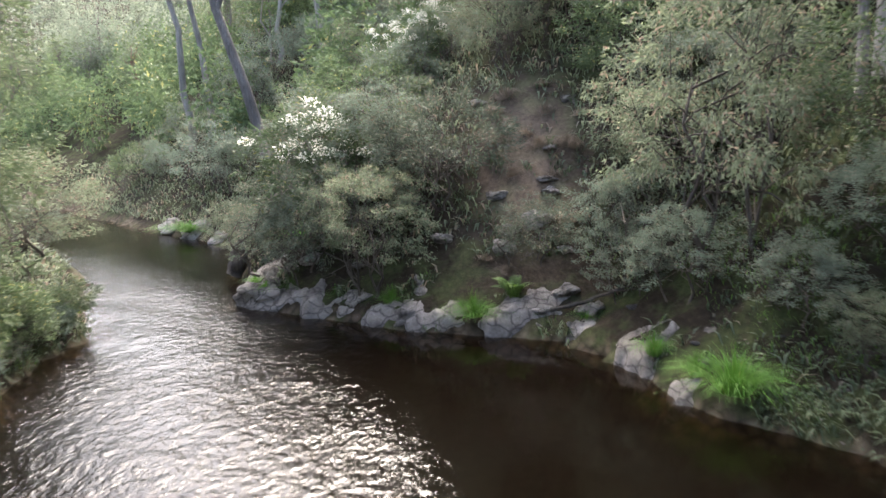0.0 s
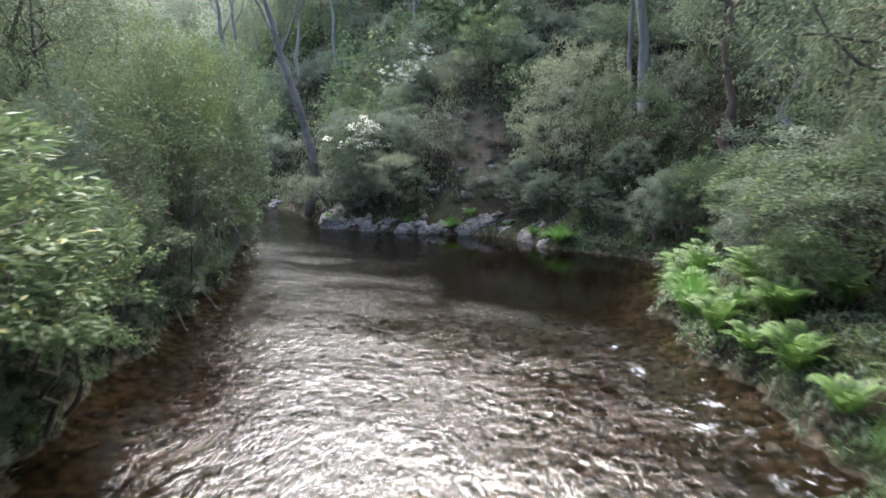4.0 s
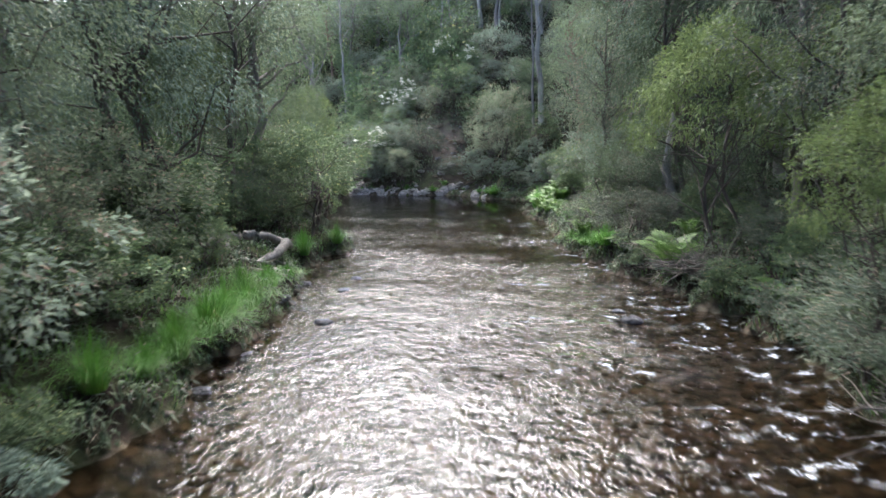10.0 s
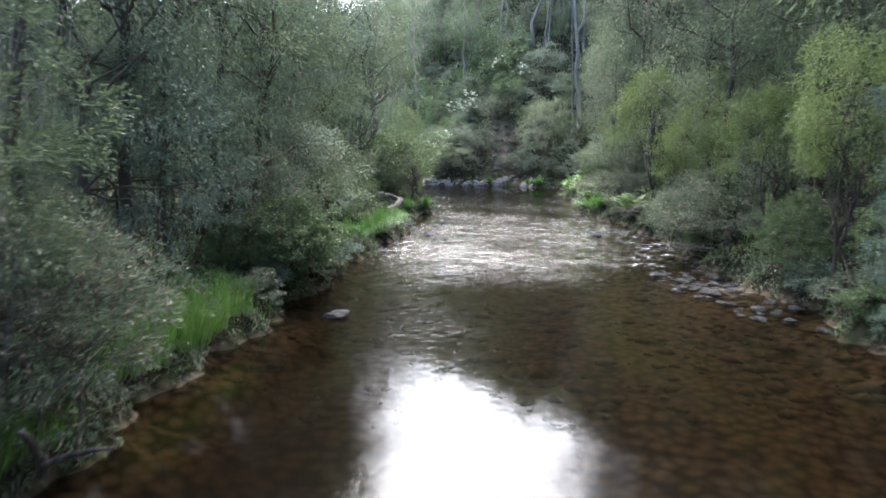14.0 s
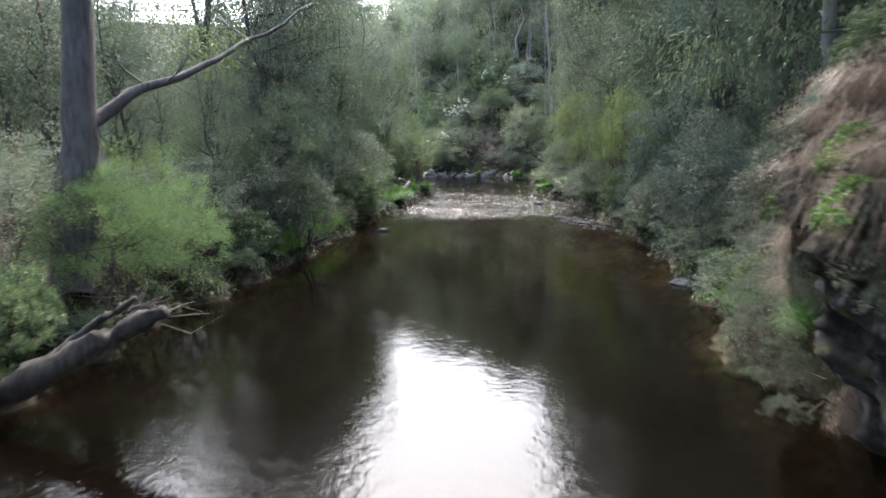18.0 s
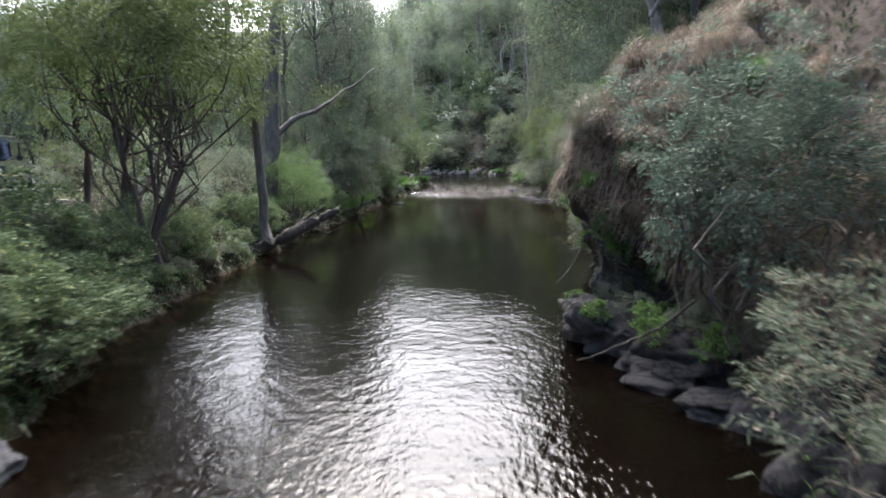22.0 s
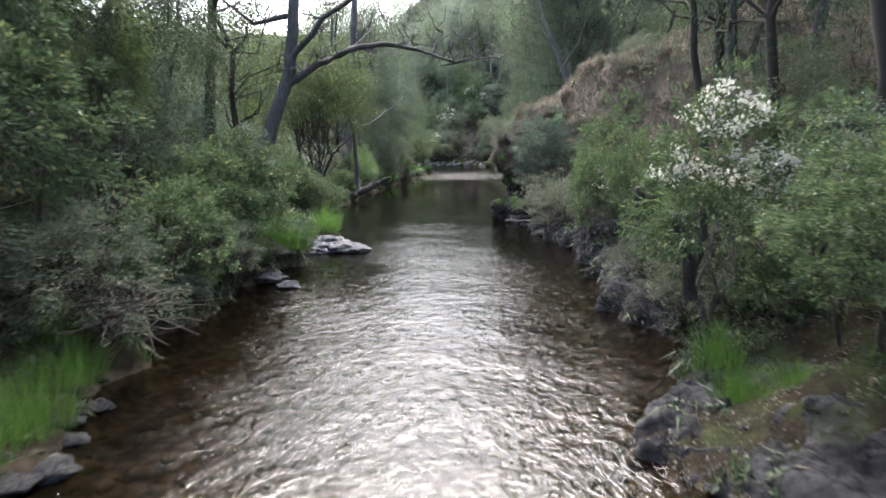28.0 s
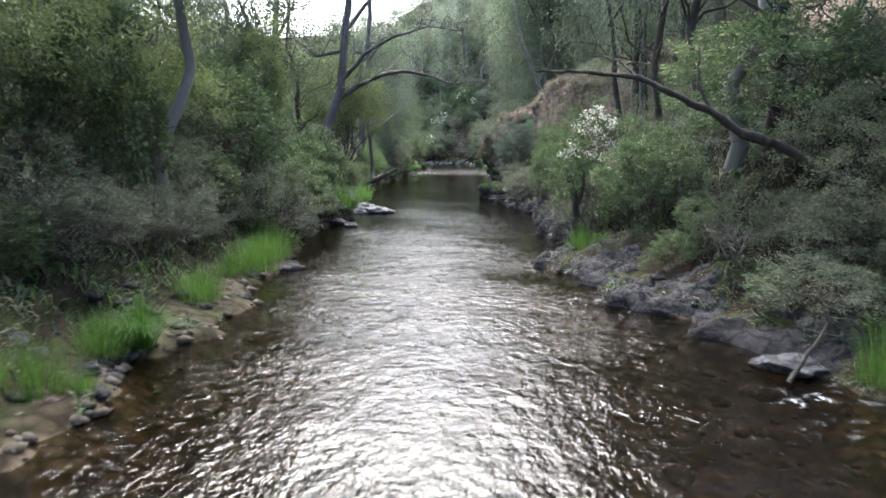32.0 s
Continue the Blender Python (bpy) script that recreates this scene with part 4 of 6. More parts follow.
def scatter(kind_choices, count, xr, yr, tall, gap=1.6, d_range=(3, 40), ratio=(0.85, 1.15), taken=[]):
    """Sets plants out at random over a stretch of land, keeping their distance from the water and from each other."""
    done = 0
    for _ in range(count * 12):
        if done >= count:
            break
        x, y = wild.uniform(*xr), wild.uniform(*yr)
        ax, ay = np.array([x]), np.array([y])
        d = float(min(to_line(ax, ay, LEFT)[0], to_line(ax, ay, RIGHT)[0]))
        if -12.5 < x < -4.6 and -63 < y < -50 or abs(x - 0.8) < 1.5 and 13 < y < 18.5 or tall[1] > 6 and -10.5 < x < -4 and -56 < y < -36:
            continue
        if in_creek(ax, ay)[0] or not d_range[0] < d < d_range[1] or any((x - a) ** 2 + (y - b) ** 2 < gap * gap for a, b in taken):
            continue
        taken.append((x, y))
        h = wild.uniform(*tall)
        if tall[1] < 16 and (-34 < x < -6.4 and -60 < y < -28 or x < -13 and y > 8):
            h *= 0.72
        kind_choices[int(wild.integers(len(kind_choices)))].put(x, y, h, h * wild.uniform(*ratio))
        done += 1


# left bank, level ground
scatter([bank_tree, bank_tree, gum], 50, (-14, -4), (-118, 22), (6.5, 11), 2.0, (2.0, 7))
scatter([gum, gum, dark_tree], 76, (-48, -10), (-128, 40), (10, 15), 2.6, (7, 44))
scatter([dark_tree, dark_tree, bank_tree], 46, (-36, -9), (-60, -22), (9, 12.5), 2.0, (4.5, 34))
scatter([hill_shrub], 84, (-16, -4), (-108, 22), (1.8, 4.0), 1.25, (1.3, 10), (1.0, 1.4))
scatter([bank_tree, ridge_tree], 34, (-44, -22), (-58, 6), (13, 17), 2.0, (14, 44))
# right bank and its slope
scatter([bank_tree, bank_tree, gum], 36, (4, 16), (-44, 9), (6, 10), 2.0, (3.2, 9))
scatter([gum, dark_tree], 70, (10, 50), (-128, 20), (8, 14), 2.6, (9, 44))
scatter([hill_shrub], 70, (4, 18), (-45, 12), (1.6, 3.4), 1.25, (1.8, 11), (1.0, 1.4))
scatter([bank_tree, gum], 22, (5, 18), (-128, -66), (7, 11), 2.2, (3.2, 12))
scatter([hill_shrub], 40, (4, 16), (-108, -64), (1.4, 3.0), 1.2, (1.2, 10), (1.0, 1.4))
scatter([heath, broad, hill_shrub], 12, (5, 20), (-60, -46), (1.0, 2.2), 2.0, (3, 14), (1.0, 1.3))
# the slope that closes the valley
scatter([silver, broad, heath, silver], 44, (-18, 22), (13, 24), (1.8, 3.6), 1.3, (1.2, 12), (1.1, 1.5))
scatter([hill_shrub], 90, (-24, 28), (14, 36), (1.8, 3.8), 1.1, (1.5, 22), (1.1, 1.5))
scatter([gum, ridge_tree, ridge_tree], 90, (-60, 55), (22, 80), (7, 13), 3.0, (8, 70))

# the skyline above the bend
scatter([ridge_tree, high_gum, ridge_tree, gum], 64, (-26, 24), (25, 39), (9, 13.5), 1.9, (8, 40))


def hedge(kinds, side, y0, y1, step, d, tall, spread=1.25):
    """Low growth in a ragged row at the water's edge."""
    y = y0
    while y < y1:
        if side is LEFT and tall[0] < 1.1 and kinds[0] not in (tuft, sedge) and (-46.6 < y < -42.8 or -39.5 < y < -32.5):
            y += step
            continue
        edge = np.interp(y, [p[1] for p in side], [p[0] for p in side])
        out = wild.uniform(*d) * (-1 if side is LEFT else 1)
        h = wild.uniform(*tall)
        if side is LEFT and -58 < y < -41:
            h *= 0.62
        kinds[int(wild.integers(len(kinds)))].put(edge + out, y, h, h * spread * wild.uniform(0.85, 1.2))
        y += step * wild.uniform(0.7, 1.3)


hedge([bramble, heath, broad], LEFT, -62, -26, 1.5, (0.6, 1.5), (0.8, 1.7))
hedge([bramble, heath, broad], LEFT, -8, 12, 1.5, (0.4, 1.3), (1.0, 2.2))
hedge([heath, heath, bramble], LEFT, -84, -71, 1.4, (1.4, 2.3), (0.8, 1.6))
hedge([heath, bramble], LEFT, -108, -84, 1.8, (1.6, 2.5), (1.0, 2.0))
hedge([bramble, broad], LEFT, -25, -18.6, 1.5, (1.5, 2.4), (1.0, 1.8))
hedge([bramble, broad], LEFT, -13.4, -8, 1.5, (1.4, 2.4), (1.0, 1.8))
hedge([heath, heath, broad], RIGHT, -45, -33, 1.4, (0.5, 1.3), (0.8, 1.7))
hedge([heath, heath, bramble], RIGHT, -76, -61, 1.4, (1.1, 1.9), (0.8, 1.5))
hedge([heath, bramble], RIGHT, -108, -88, 1.8, (0.6, 1.5), (1.0, 1.9))
hedge([heath, broad], RIGHT, -86, -77, 1.2, (1.9, 2.8), (0.8, 1.5))
hedge([heath, bramble], RIGHT, -84, -76, 2.4, (1.0, 1.6), (0.4, 0.8), 1.2)
hedge([heath, bramble, broad], RIGHT, -32, -18, 1.5, (0.9, 1.8), (0.8, 1.5))
hedge([heath, broad], RIGHT, -17, 3, 1.5, (1.6, 2.8), (0.8, 1.6))
hedge([tuft], LEFT, -25, -18.4, 0.9, (0.1, 0.7), (0.7, 1.0), 1.0)
for side, y0, y1 in ((LEFT, -62, -26), (LEFT, -8, 13), (LEFT, -75, -68), (RIGHT, -45, -31), (RIGHT, -108, -88), (RIGHT, -26, -15)):
    hedge([fringe], side, y0, y1, 0.75, (0.1, 0.45), (0.4, 0.95), 1.6)
hedge([tuft, ferns], RIGHT, -14, -1, 1.3, (0.3, 1.2), (0.6, 1.0), 1.0)
hedge([sedge], LEFT, -90, -64, 2.0, (0.3, 1.3), (0.4, 0.75), 1.2)
hedge([sedge], LEFT, -39, -33, 0.9, (0.1, 0.6), (0.6, 0.9), 1.1)
for x, y in ((3.4, 11.2), (2.6, 12.2), (5.2, 8.6), (6.6, 7.0), (4.6, 9.6), (1.0, 13.6), (-2.4, 15.0), (-6.9, 18.2), (-8.6, 21.5), (5.9, 9.8)):
    h = wild.uniform(1.2, 2.2)
    (heath, silver, silver)[int(wild.integers(3))].put(x, y, h, h * 1.3)


def far_forest(name, label, count, xr, yr, d_range, tall, leaf, seed, per=110):
    """Trees too far off to tell apart, as one mesh of crowns."""
    rng = np.random.default_rng(seed)
    x, y = rng.uniform(*xr, count * 5), rng.uniform(*yr, count * 5)
    d = np.minimum(to_line(x, y, LEFT), to_line(x, y, RIGHT))
    ok = ~in_creek(x, y) & (d > d_range[0]) & (d < d_range[1])
    x, y = x[ok][:count], y[ok][:count]
    h = rng.uniform(*tall, len(x))
    base = np.stack([x, y, land(x, y)[0] + 0.55 * h], 1)
    n = len(x) * per
    way = rng.normal(0, 1, (n, 3))
    way *= rng.random((n, 1)) ** 0.35 / np.linalg.norm(way, axis=1, keepdims=True)
    size = np.repeat(h, per)[:, None]
    spot = np.repeat(base, per, 0) + way * size * np.array([0.33, 0.33, 0.46])
    verts, faces = leaves(rng, spot, 4, 0.28, 0.34, 0.14, 0.3, way, 0.8)
    return tagged(new(name, mesh_of(name, verts, faces, leaf)), label, "forest", kind="stuff")


# The first two stands carry haze in their paled leaf colour.
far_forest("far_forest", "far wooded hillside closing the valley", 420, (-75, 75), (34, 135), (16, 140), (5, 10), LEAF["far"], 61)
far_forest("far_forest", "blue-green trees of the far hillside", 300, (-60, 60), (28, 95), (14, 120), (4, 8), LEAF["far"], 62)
far_forest("far_forest", "scrubby trees above the bend of the creek", 330, (-64, 4), (24, 75), (3, 60), (2.5, 6), LEAF["broad"], 65)
far_forest("far_forest", "distant trees on the level side of the valley", 280, (-110, -36), (-110, 90), (30, 140), (11, 16), LEAF["grey"], 63)
far_forest("far_forest", "farthest trees along the level side's ridge", 260, (-280, -100), (-140, 260), (90, 300), (14, 22), LEAF["gum"], 66, 60)
far_forest("far_forest", "distant trees up the steep side of the valley", 200, (26, 80), (-110, 40), (22, 90), (7, 12), LEAF["gum"], 64)

for x, y, h in ((-6.6, -34.2, 8.5), (-7.0, -31.0, 9.5), (-5.9, -28.6, 8), (-7.2, -37.5, 5.5), (-6.2, -40.2, 4.5), (-6.4, -26.2, 9), (-6.6, -23.0, 9), (-6.9, -19.0, 10)):
    bank_tree.put(x, y, h, h * 0.95)

for x, y, h in ((-6.6, -35.5, 13), (-6.9, -32.5, 14), (-6.4, -29.5, 13)):
    bank_tree.put(x, y, h, h * 0.7)
for x, y, h in ((6.4, -24.0, 9), (6.8, -28.4, 10), (6.7, -20.6, 9), (7.2, -32.4, 9.5), (6.6, -36.6, 9), (7.2, -40.4, 9), (6.9, -12.5, 9), (6.4, -6.0, 8)):
    bank_tree.put(x, y, h, h * 0.95)
for x, y, h in ((-5.7, 4.6, 6.2), (-6.6, 6.9, 6.5), (-6.3, -0.2, 5.5), (-8.8, 9.7, 6.8)):
    teatree.put(x, y, h, h * 0.95)

# tall trees behind the outer bank
for y0, y1, step, out, tall in ((-95, -63, 4.4, (3.4, 5.4), (14, 18)), (-60, -46, 3.0, (6.0, 9.0), (11, 15)), (-44, 1, 2.8, (3.2, 5.2), (15, 20))):
    y = y0
    while y < y1:
        h = wild.uniform(*tall)
        bank_tree.put(float(np.interp(y, [p[1] for p in RIGHT], [p[0] for p in RIGHT])) + wild.uniform(*out), y, h, h * wild.uniform(0.75, 0.95))
        y += step * wild.uniform(0.7, 1.3)
# tall gums and forest trees standing back from the level bank
high = np.random.default_rng(70)
for y0, y1, step, out, tall in ((-104, -61, 4.4, (4.5, 8.0), (13, 18)), (-27, 0, 4.2, (4.5, 8.0), (13, 19))):
    y = y0
    while y < y1:
        h = high.uniform(*tall)
        high_gum.put(float(np.interp(y, [p[1] for p in LEFT], [p[0] for p in LEFT])) - high.uniform(*out), y, h, h * high.uniform(0.7, 0.95))
        y += step * high.uniform(0.7, 1.3)
for x, y, h in ((7.4, -41.0, 20), (8.2, -37.0, 21), (7.9, -33.0, 19), (7.6, -28.8, 21), (8.4, -24.4, 20), (7.6, -18.0, 21), (7.4, -12.0, 19), (8.6, -6.0, 20), (9.6, -35.0, 21), (9.6, -26.6, 22)):
    high_gum.put(x, y, h, h * high.uniform(0.85, 1.0))
for x, y, h in ((-5.7, -79.2, 5.0), (-5.5, -76.4, 4.6), (-6.1, -83.0, 5.4), (-6.4, -86.6, 5.6), (-6.0, -90.0, 5.0)):
    (yellow, broad)[int(high.integers(2))].put(x, y, h, h * 0.95)
for x, y, h in ((-5.6, -74.0, 6.6), (-6.8, -80.8, 7.0)):
    teatree.put(x, y, h, h * 0.8)
for x, y, h in ((-5.6, -65.6, 2.0), (-6.2, -63.6, 2.4), (-5.9, -61.6, 2.0), (-6.6, -59.6, 2.2), (-7.2, -66.4, 2.6), (-6.4, -57.6, 1.8), (-7.8, -61.6, 2.0), (-5.4, -67.4, 2.2), (-5.9, -56.4, 1.3), (-6.4, -54.6, 1.2), (-6.2, -52.7, 1.1), (-7.3, -57.0, 1.3)):
    (broad, bramble)[int(wild.integers(2))].put(x, y, h, h * 1.2)

# ---- rocks ----
def rock_shelf():
    """The low broken shelf of rock along the far shore of the bend."""
    shore = [Vector(p) for p in ((2.9, 8.8), (2.4, 10.3), (1.6, 11.8), (0.0, 12.2), (-1.6, 12.5), (-3.6, 13.4), (-5.7, 14.4), (-6.3, 16.0))]
    far = np.concatenate([[0], np.cumsum([(b - a).length for a, b in zip(shore, shore[1:])])])
    us, vs = np.arange(0, far[-1], 0.06), np.linspace(0, 1, 44)
    gu, gv = np.meshgrid(us, vs)
    sx, sy = np.interp(gu, far, [p.x for p in shore]), np.interp(gu, far, [p.y for p in shore])
    deep = 1.9 + 0.5 * waves(gu, gv * 0, 51, 4.0, 2)
    out = -0.12 + deep * gv + 0.22 * waves(gu, gv, 52, 1.4, 3) * (1 - gv)
    turn = np.interp(gu, far, np.linspace(0.35, 1.35, len(far)))
    up = np.interp(gv, [0, 0.1, 0.25, 0.6, 0.85, 1.0], [-0.5, 0.2, 0.36, 0.62, 0.8, 0.4])
    x, y = sx + out * np.cos(turn), sy + out * np.sin(turn)
    crag = np.array([noise.ridged_multi_fractal(Vector((a * 1.3, c * 1.3, 3.0)), 0.8, 2.2, 6, 0.9, 2.0) for a, c in zip(x.ravel(), y.ravel())]).reshape(x.shape)
    z = up * (0.62 + 0.5 * ease(waves(gu, gv * 2, 53, 2.6, 3), -0.5, 0.6)) + 0.17 * (crag - 0.8) * ease(gv, 0, 0.1)
    nx, ny = len(us), len(vs)
    i = (np.arange(ny - 1)[:, None] * nx + np.arange(nx - 1)).ravel()
    me = mesh_of("rock_shelf", np.stack([x.ravel(), y.ravel(), z.ravel()], 1), np.stack([i, i + 1, i + nx + 1, i + nx], 1), ROCK_PALE, True)
    return tagged(new("rock_shelf", me), "pale broken shelf of rock along the far shore", "rock", kind="structure")


rock_shelf()
for x, y in ((-5.2, 14.5), (-4.6, 14.6), (-3.4, 14.0), (-2.0, 13.3), (-0.3, 12.9), (0.2, 13.0), (0.9, 12.6), (1.9, 12.2), (2.7, 10.2), (3.1, 9.3), (3.6, 9.0), (-2.8, 14.2)):
    h = wild.uniform(0.35, 0.6)
    tuft.put(x, y, h, h * 1.2, z=0.3)
for x, y, s in ((-5.3, 14.7, 1.3), (-1.5, 13.1, 1.1), (1.8, 12.1, 1.0),
                (-3.6, 15.0, 1.3), (0.1, 13.9, 1.4), (2.8, 10.9, 0.7), (4.9, 8.7, 1.2), (-10.2, 24.2, 1.5), (-12.0, 25.6, 1.6), (-14, 27.2, 1.6)):
    boulder.put(x, y, s * 0.8, s * 1.0, z=0.12, lean=(wild.uniform(-14, 14), wild.uniform(-14, 14)))
for k in range(16):
    x = wild.uniform(-5.2, 2.2)
    s = wild.uniform(0.2, 0.5)
    boulder.put(x, 13.4 - 0.22 * (x + 1.6) + wild.uniform(-0.5, 1.6), s, s * 1.3, lean=(wild.uniform(-20, 20), wild.uniform(-20, 20)))
for x, y, s in ((-2.4, -66.6, 1.35), (-3.3, -65.9, 1.6), (-4.0, -66.3, 1.7), (-3.6, -65.1, 1.2), (-3.0, -66.8, 1.0), (-4.0, -62.4, 1.3), (-3.2, -66.0, 0.9), (-3.3, -70.9, 0.8), (-3.5, -70.2, 0.6), (-2.7, -71.5, 0.5), (4.8, -85.8, 0.75)):
    slab.put(x, y, s * 0.9, s, z=0.06)
for x, y, s in ((2.9, -59.9, 0.9), (3.3, -60.8, 0.8), (3.4, -63.3, 0.7), (3.7, -64.4, 0.5), (3.9, -65.2, 0.7), (4.0, -66.3, 0.5), (4.1, -67.4, 0.6), (4.2, -69.2, 0.6)):
    dark_rock.put(x, y, s * 0.75, s * 1.3, z=0.05, lean=(wild.uniform(-12, 12), wild.uniform(-12, 12)))
for x, y, s in ((2.75, -58.2, 1.9), (3.4, -59.2, 1.6)):
    outcrop.put(x, y, s * 1.35, s * 1.2, z=0.0, lean=(0, 8))
for x, y, h in ((2.2, -58.7, 0.5), (2.7, -59.6, 0.6), (3.2, -60.4, 0.6), (2.0, -57.8, 0.4), (3.0, -58.9, 0.5)):
    fern_sprig.put(x, y, h, h, z=0.35, label="small leafy plant in a crack of the outcrop")
    heath.put(x + 0.5, y - 0.2, h, h * 1.2, z=0.5, label="low grey-green bush on top of the outcrop")
for x, y, h in ((3.7, -48.3, 0.7), (3.8, -47.4, 0.9), (4.1, -46.5, 0.9), (3.5, -48.9, 0.5)):
    heath.put(x, y, h, h * 1.2)
tuft.put(4.2, -45.6, 0.8, 0.9)


def rock_ledge(y0, y1, rise, label):
    """A low dark bedrock ledge along the steep bank, stepped and worn, running under moss and litter."""
    us, vs = np.arange(y0, y1, 0.045), np.linspace(0, 1, 64)
    gu, gv = np.meshgrid(us, vs)
    edge = np.interp(gu, [p[1] for p in RIGHT], [p[0] for p in RIGHT])
    edge = edge - wobble(edge, gu)
    x = edge - 0.4 + 2.1 * gv + 0.14 * waves(gu, gv * 2, 57, 1.6, 3) * (1 - gv)
    out = x - edge
    crag = np.array([noise.ridged_multi_fractal(Vector((a * 2.0, b * 3.4 + a, 5.0)), 0.75, 2.2, 6, 0.9, 2.0) for a, b in zip(x.ravel(), gu.ravel())]).reshape(x.shape)
    top = np.maximum(land(x.ravel(), gu.ravel())[0].reshape(x.shape), -0.15) + np.interp(out, [-0.5, -0.1, 0.05, 0.5, 1.0, 1.7], [-0.3, -0.03, 0.03, 0.04, 0.02, -0.12]) + rise * np.exp(-((out - 0.15) / 0.3) ** 2)
    step = 0.07 * np.round(waves(gu * 0.7 + x, x - gu * 0.3, 58, 1.7, 2) * 1.6)
    z = top + (0.085 * (crag - 0.9) + step) * ease(out, -0.25, 0.1)
    z = z - 0.7 * (1 - ease(gu, y0, y0 + 1.5) * (1 - ease(gu, y1 - 1.5, y1)))
    nx, ny = len(us), len(vs)
    i = (np.arange(ny - 1)[:, None] * nx + np.arange(nx - 1)).ravel()
    me = mesh_of("rock_ledge", np.stack([x.ravel(), gu.ravel(), z.ravel()], 1), np.stack([i, i + 1, i + nx + 1, i + nx], 1), LEDGE, True)
    return tagged(new("rock_ledge", me), label, "rock", kind="structure")


rock_ledge(-87.2, -75.8, 0.0, "low dark bedrock ledge with moss and litter at the water")
rock_ledge(-76.0, -59.5, 0.14, "dark fissured rock at the foot of the shrubby bank")
for x, y, s in ((4.5, -84.3, 0.42), (-2.7, -79.4, 0.5), (-2.9, -78.7, 0.32), (-3.1, -77.9, 0.4), (3.2, -20.6, 0.45), (3.1, -19.9, 0.25), (-2.7, -20.2, 0.36), (-2.5, -15.9, 0.3), (-2.65, -17.3, 0.28), (-3.46, -32.0, 0.5), (4.45, -41.9, 0.6), (4.6, -43.0, 0.5)):
    stone.put(x, y, s * 0.7, s, z=0.02)


def strew(kind, count, spots, size, z=None, sink=0.25):
    """Stones at random within boxes x0, x1, y0, y1."""
    for k in range(count):
        x0, x1, y0, y1 = spots[k % len(spots)]
        x, y, s = wild.uniform(x0, x1), wild.uniform(y0, y1), size[0] + (size[1] - size[0]) * wild.random() ** 2
        base = level(x, y)
        kind.put(x, y, s * wild.uniform(0.7, 1.0), s * wild.uniform(0.9, 1.3), z=max(base, -0.5 * s) + (0.3 - sink) * s if z is None else z)


# gravel bar on the outer bank, stones along both edges, stones standing in the riffles
strew(stone, 84, [(3.2, 5.0, -31, -26.5), (3.7, 5.1, -33.0, -29), (3.2, 4.2, -30.0, -27.6)], (0.1, 0.34), z=0.0)
strew(stone, 56, [(-4.1, -3.1, -24.5, -19), (-3.9, -3.0, -19, -15.5), (-3.7, -2.6, -20, -16)], (0.1, 0.4))
strew(stone, 150, [(-4.1, -2.6, -91, -84), (-3.7, -2.3, -84, -77), (-3.9, -2.9, -90, -82)], (0.08, 0.3), sink=0.22)
strew(stone, 30, [(-3.2, 3.6, -26, -8), (-2.6, 3.2, -84, -70), (-4.8, 3.8, -8, 0)], (0.15, 0.36), z=-0.12)
strew(stone, 22, [(2.6, 4.6, -84.5, -77), (3.4, 5.4, -20, -8), (2.2, 4.4, 8.5, 12.5)], (0.1, 0.34))

# ---- logs, roots and dead branches ----
def timber(name, label, category, limbs, material=DRIFT, seed=0, names=("log",)):
    """A dead branch or log: each limb is a list of points with a start and an end radius."""
    root = tagged(new(name), label, category)
    rng = np.random.default_rng(seed)
    for k, (points, r0, r1) in enumerate(limbs):
        b, pts = Build(), [Vector(p) for p in points]
        fine = []
        for a, c in zip(pts, pts[1:]):
            fine += [a.lerp(c, s / 6) + Vector(rng.normal(0, 0.012 * (c - a).length, 3)) for s in range(6)]
        fine.append(pts[-1])
        radii = [(r0 + (r1 - r0) * s / (len(fine) - 1)) * (1 + rng.normal(0, 0.09)) for s in range(len(fine))]
        b.tube(fine, radii, 18 if r0 > 0.08 else 7)
        b.verts = [tuple(Vector(v) + r0 * (0.16 * noise.noise_vector(Vector(v) * 4) + 0.13 * noise.noise_vector(Vector(v) * 13))) for v in b.verts]
        part(names[min(k, len(names) - 1)], b.mesh("limb", material, True), root)
    return root


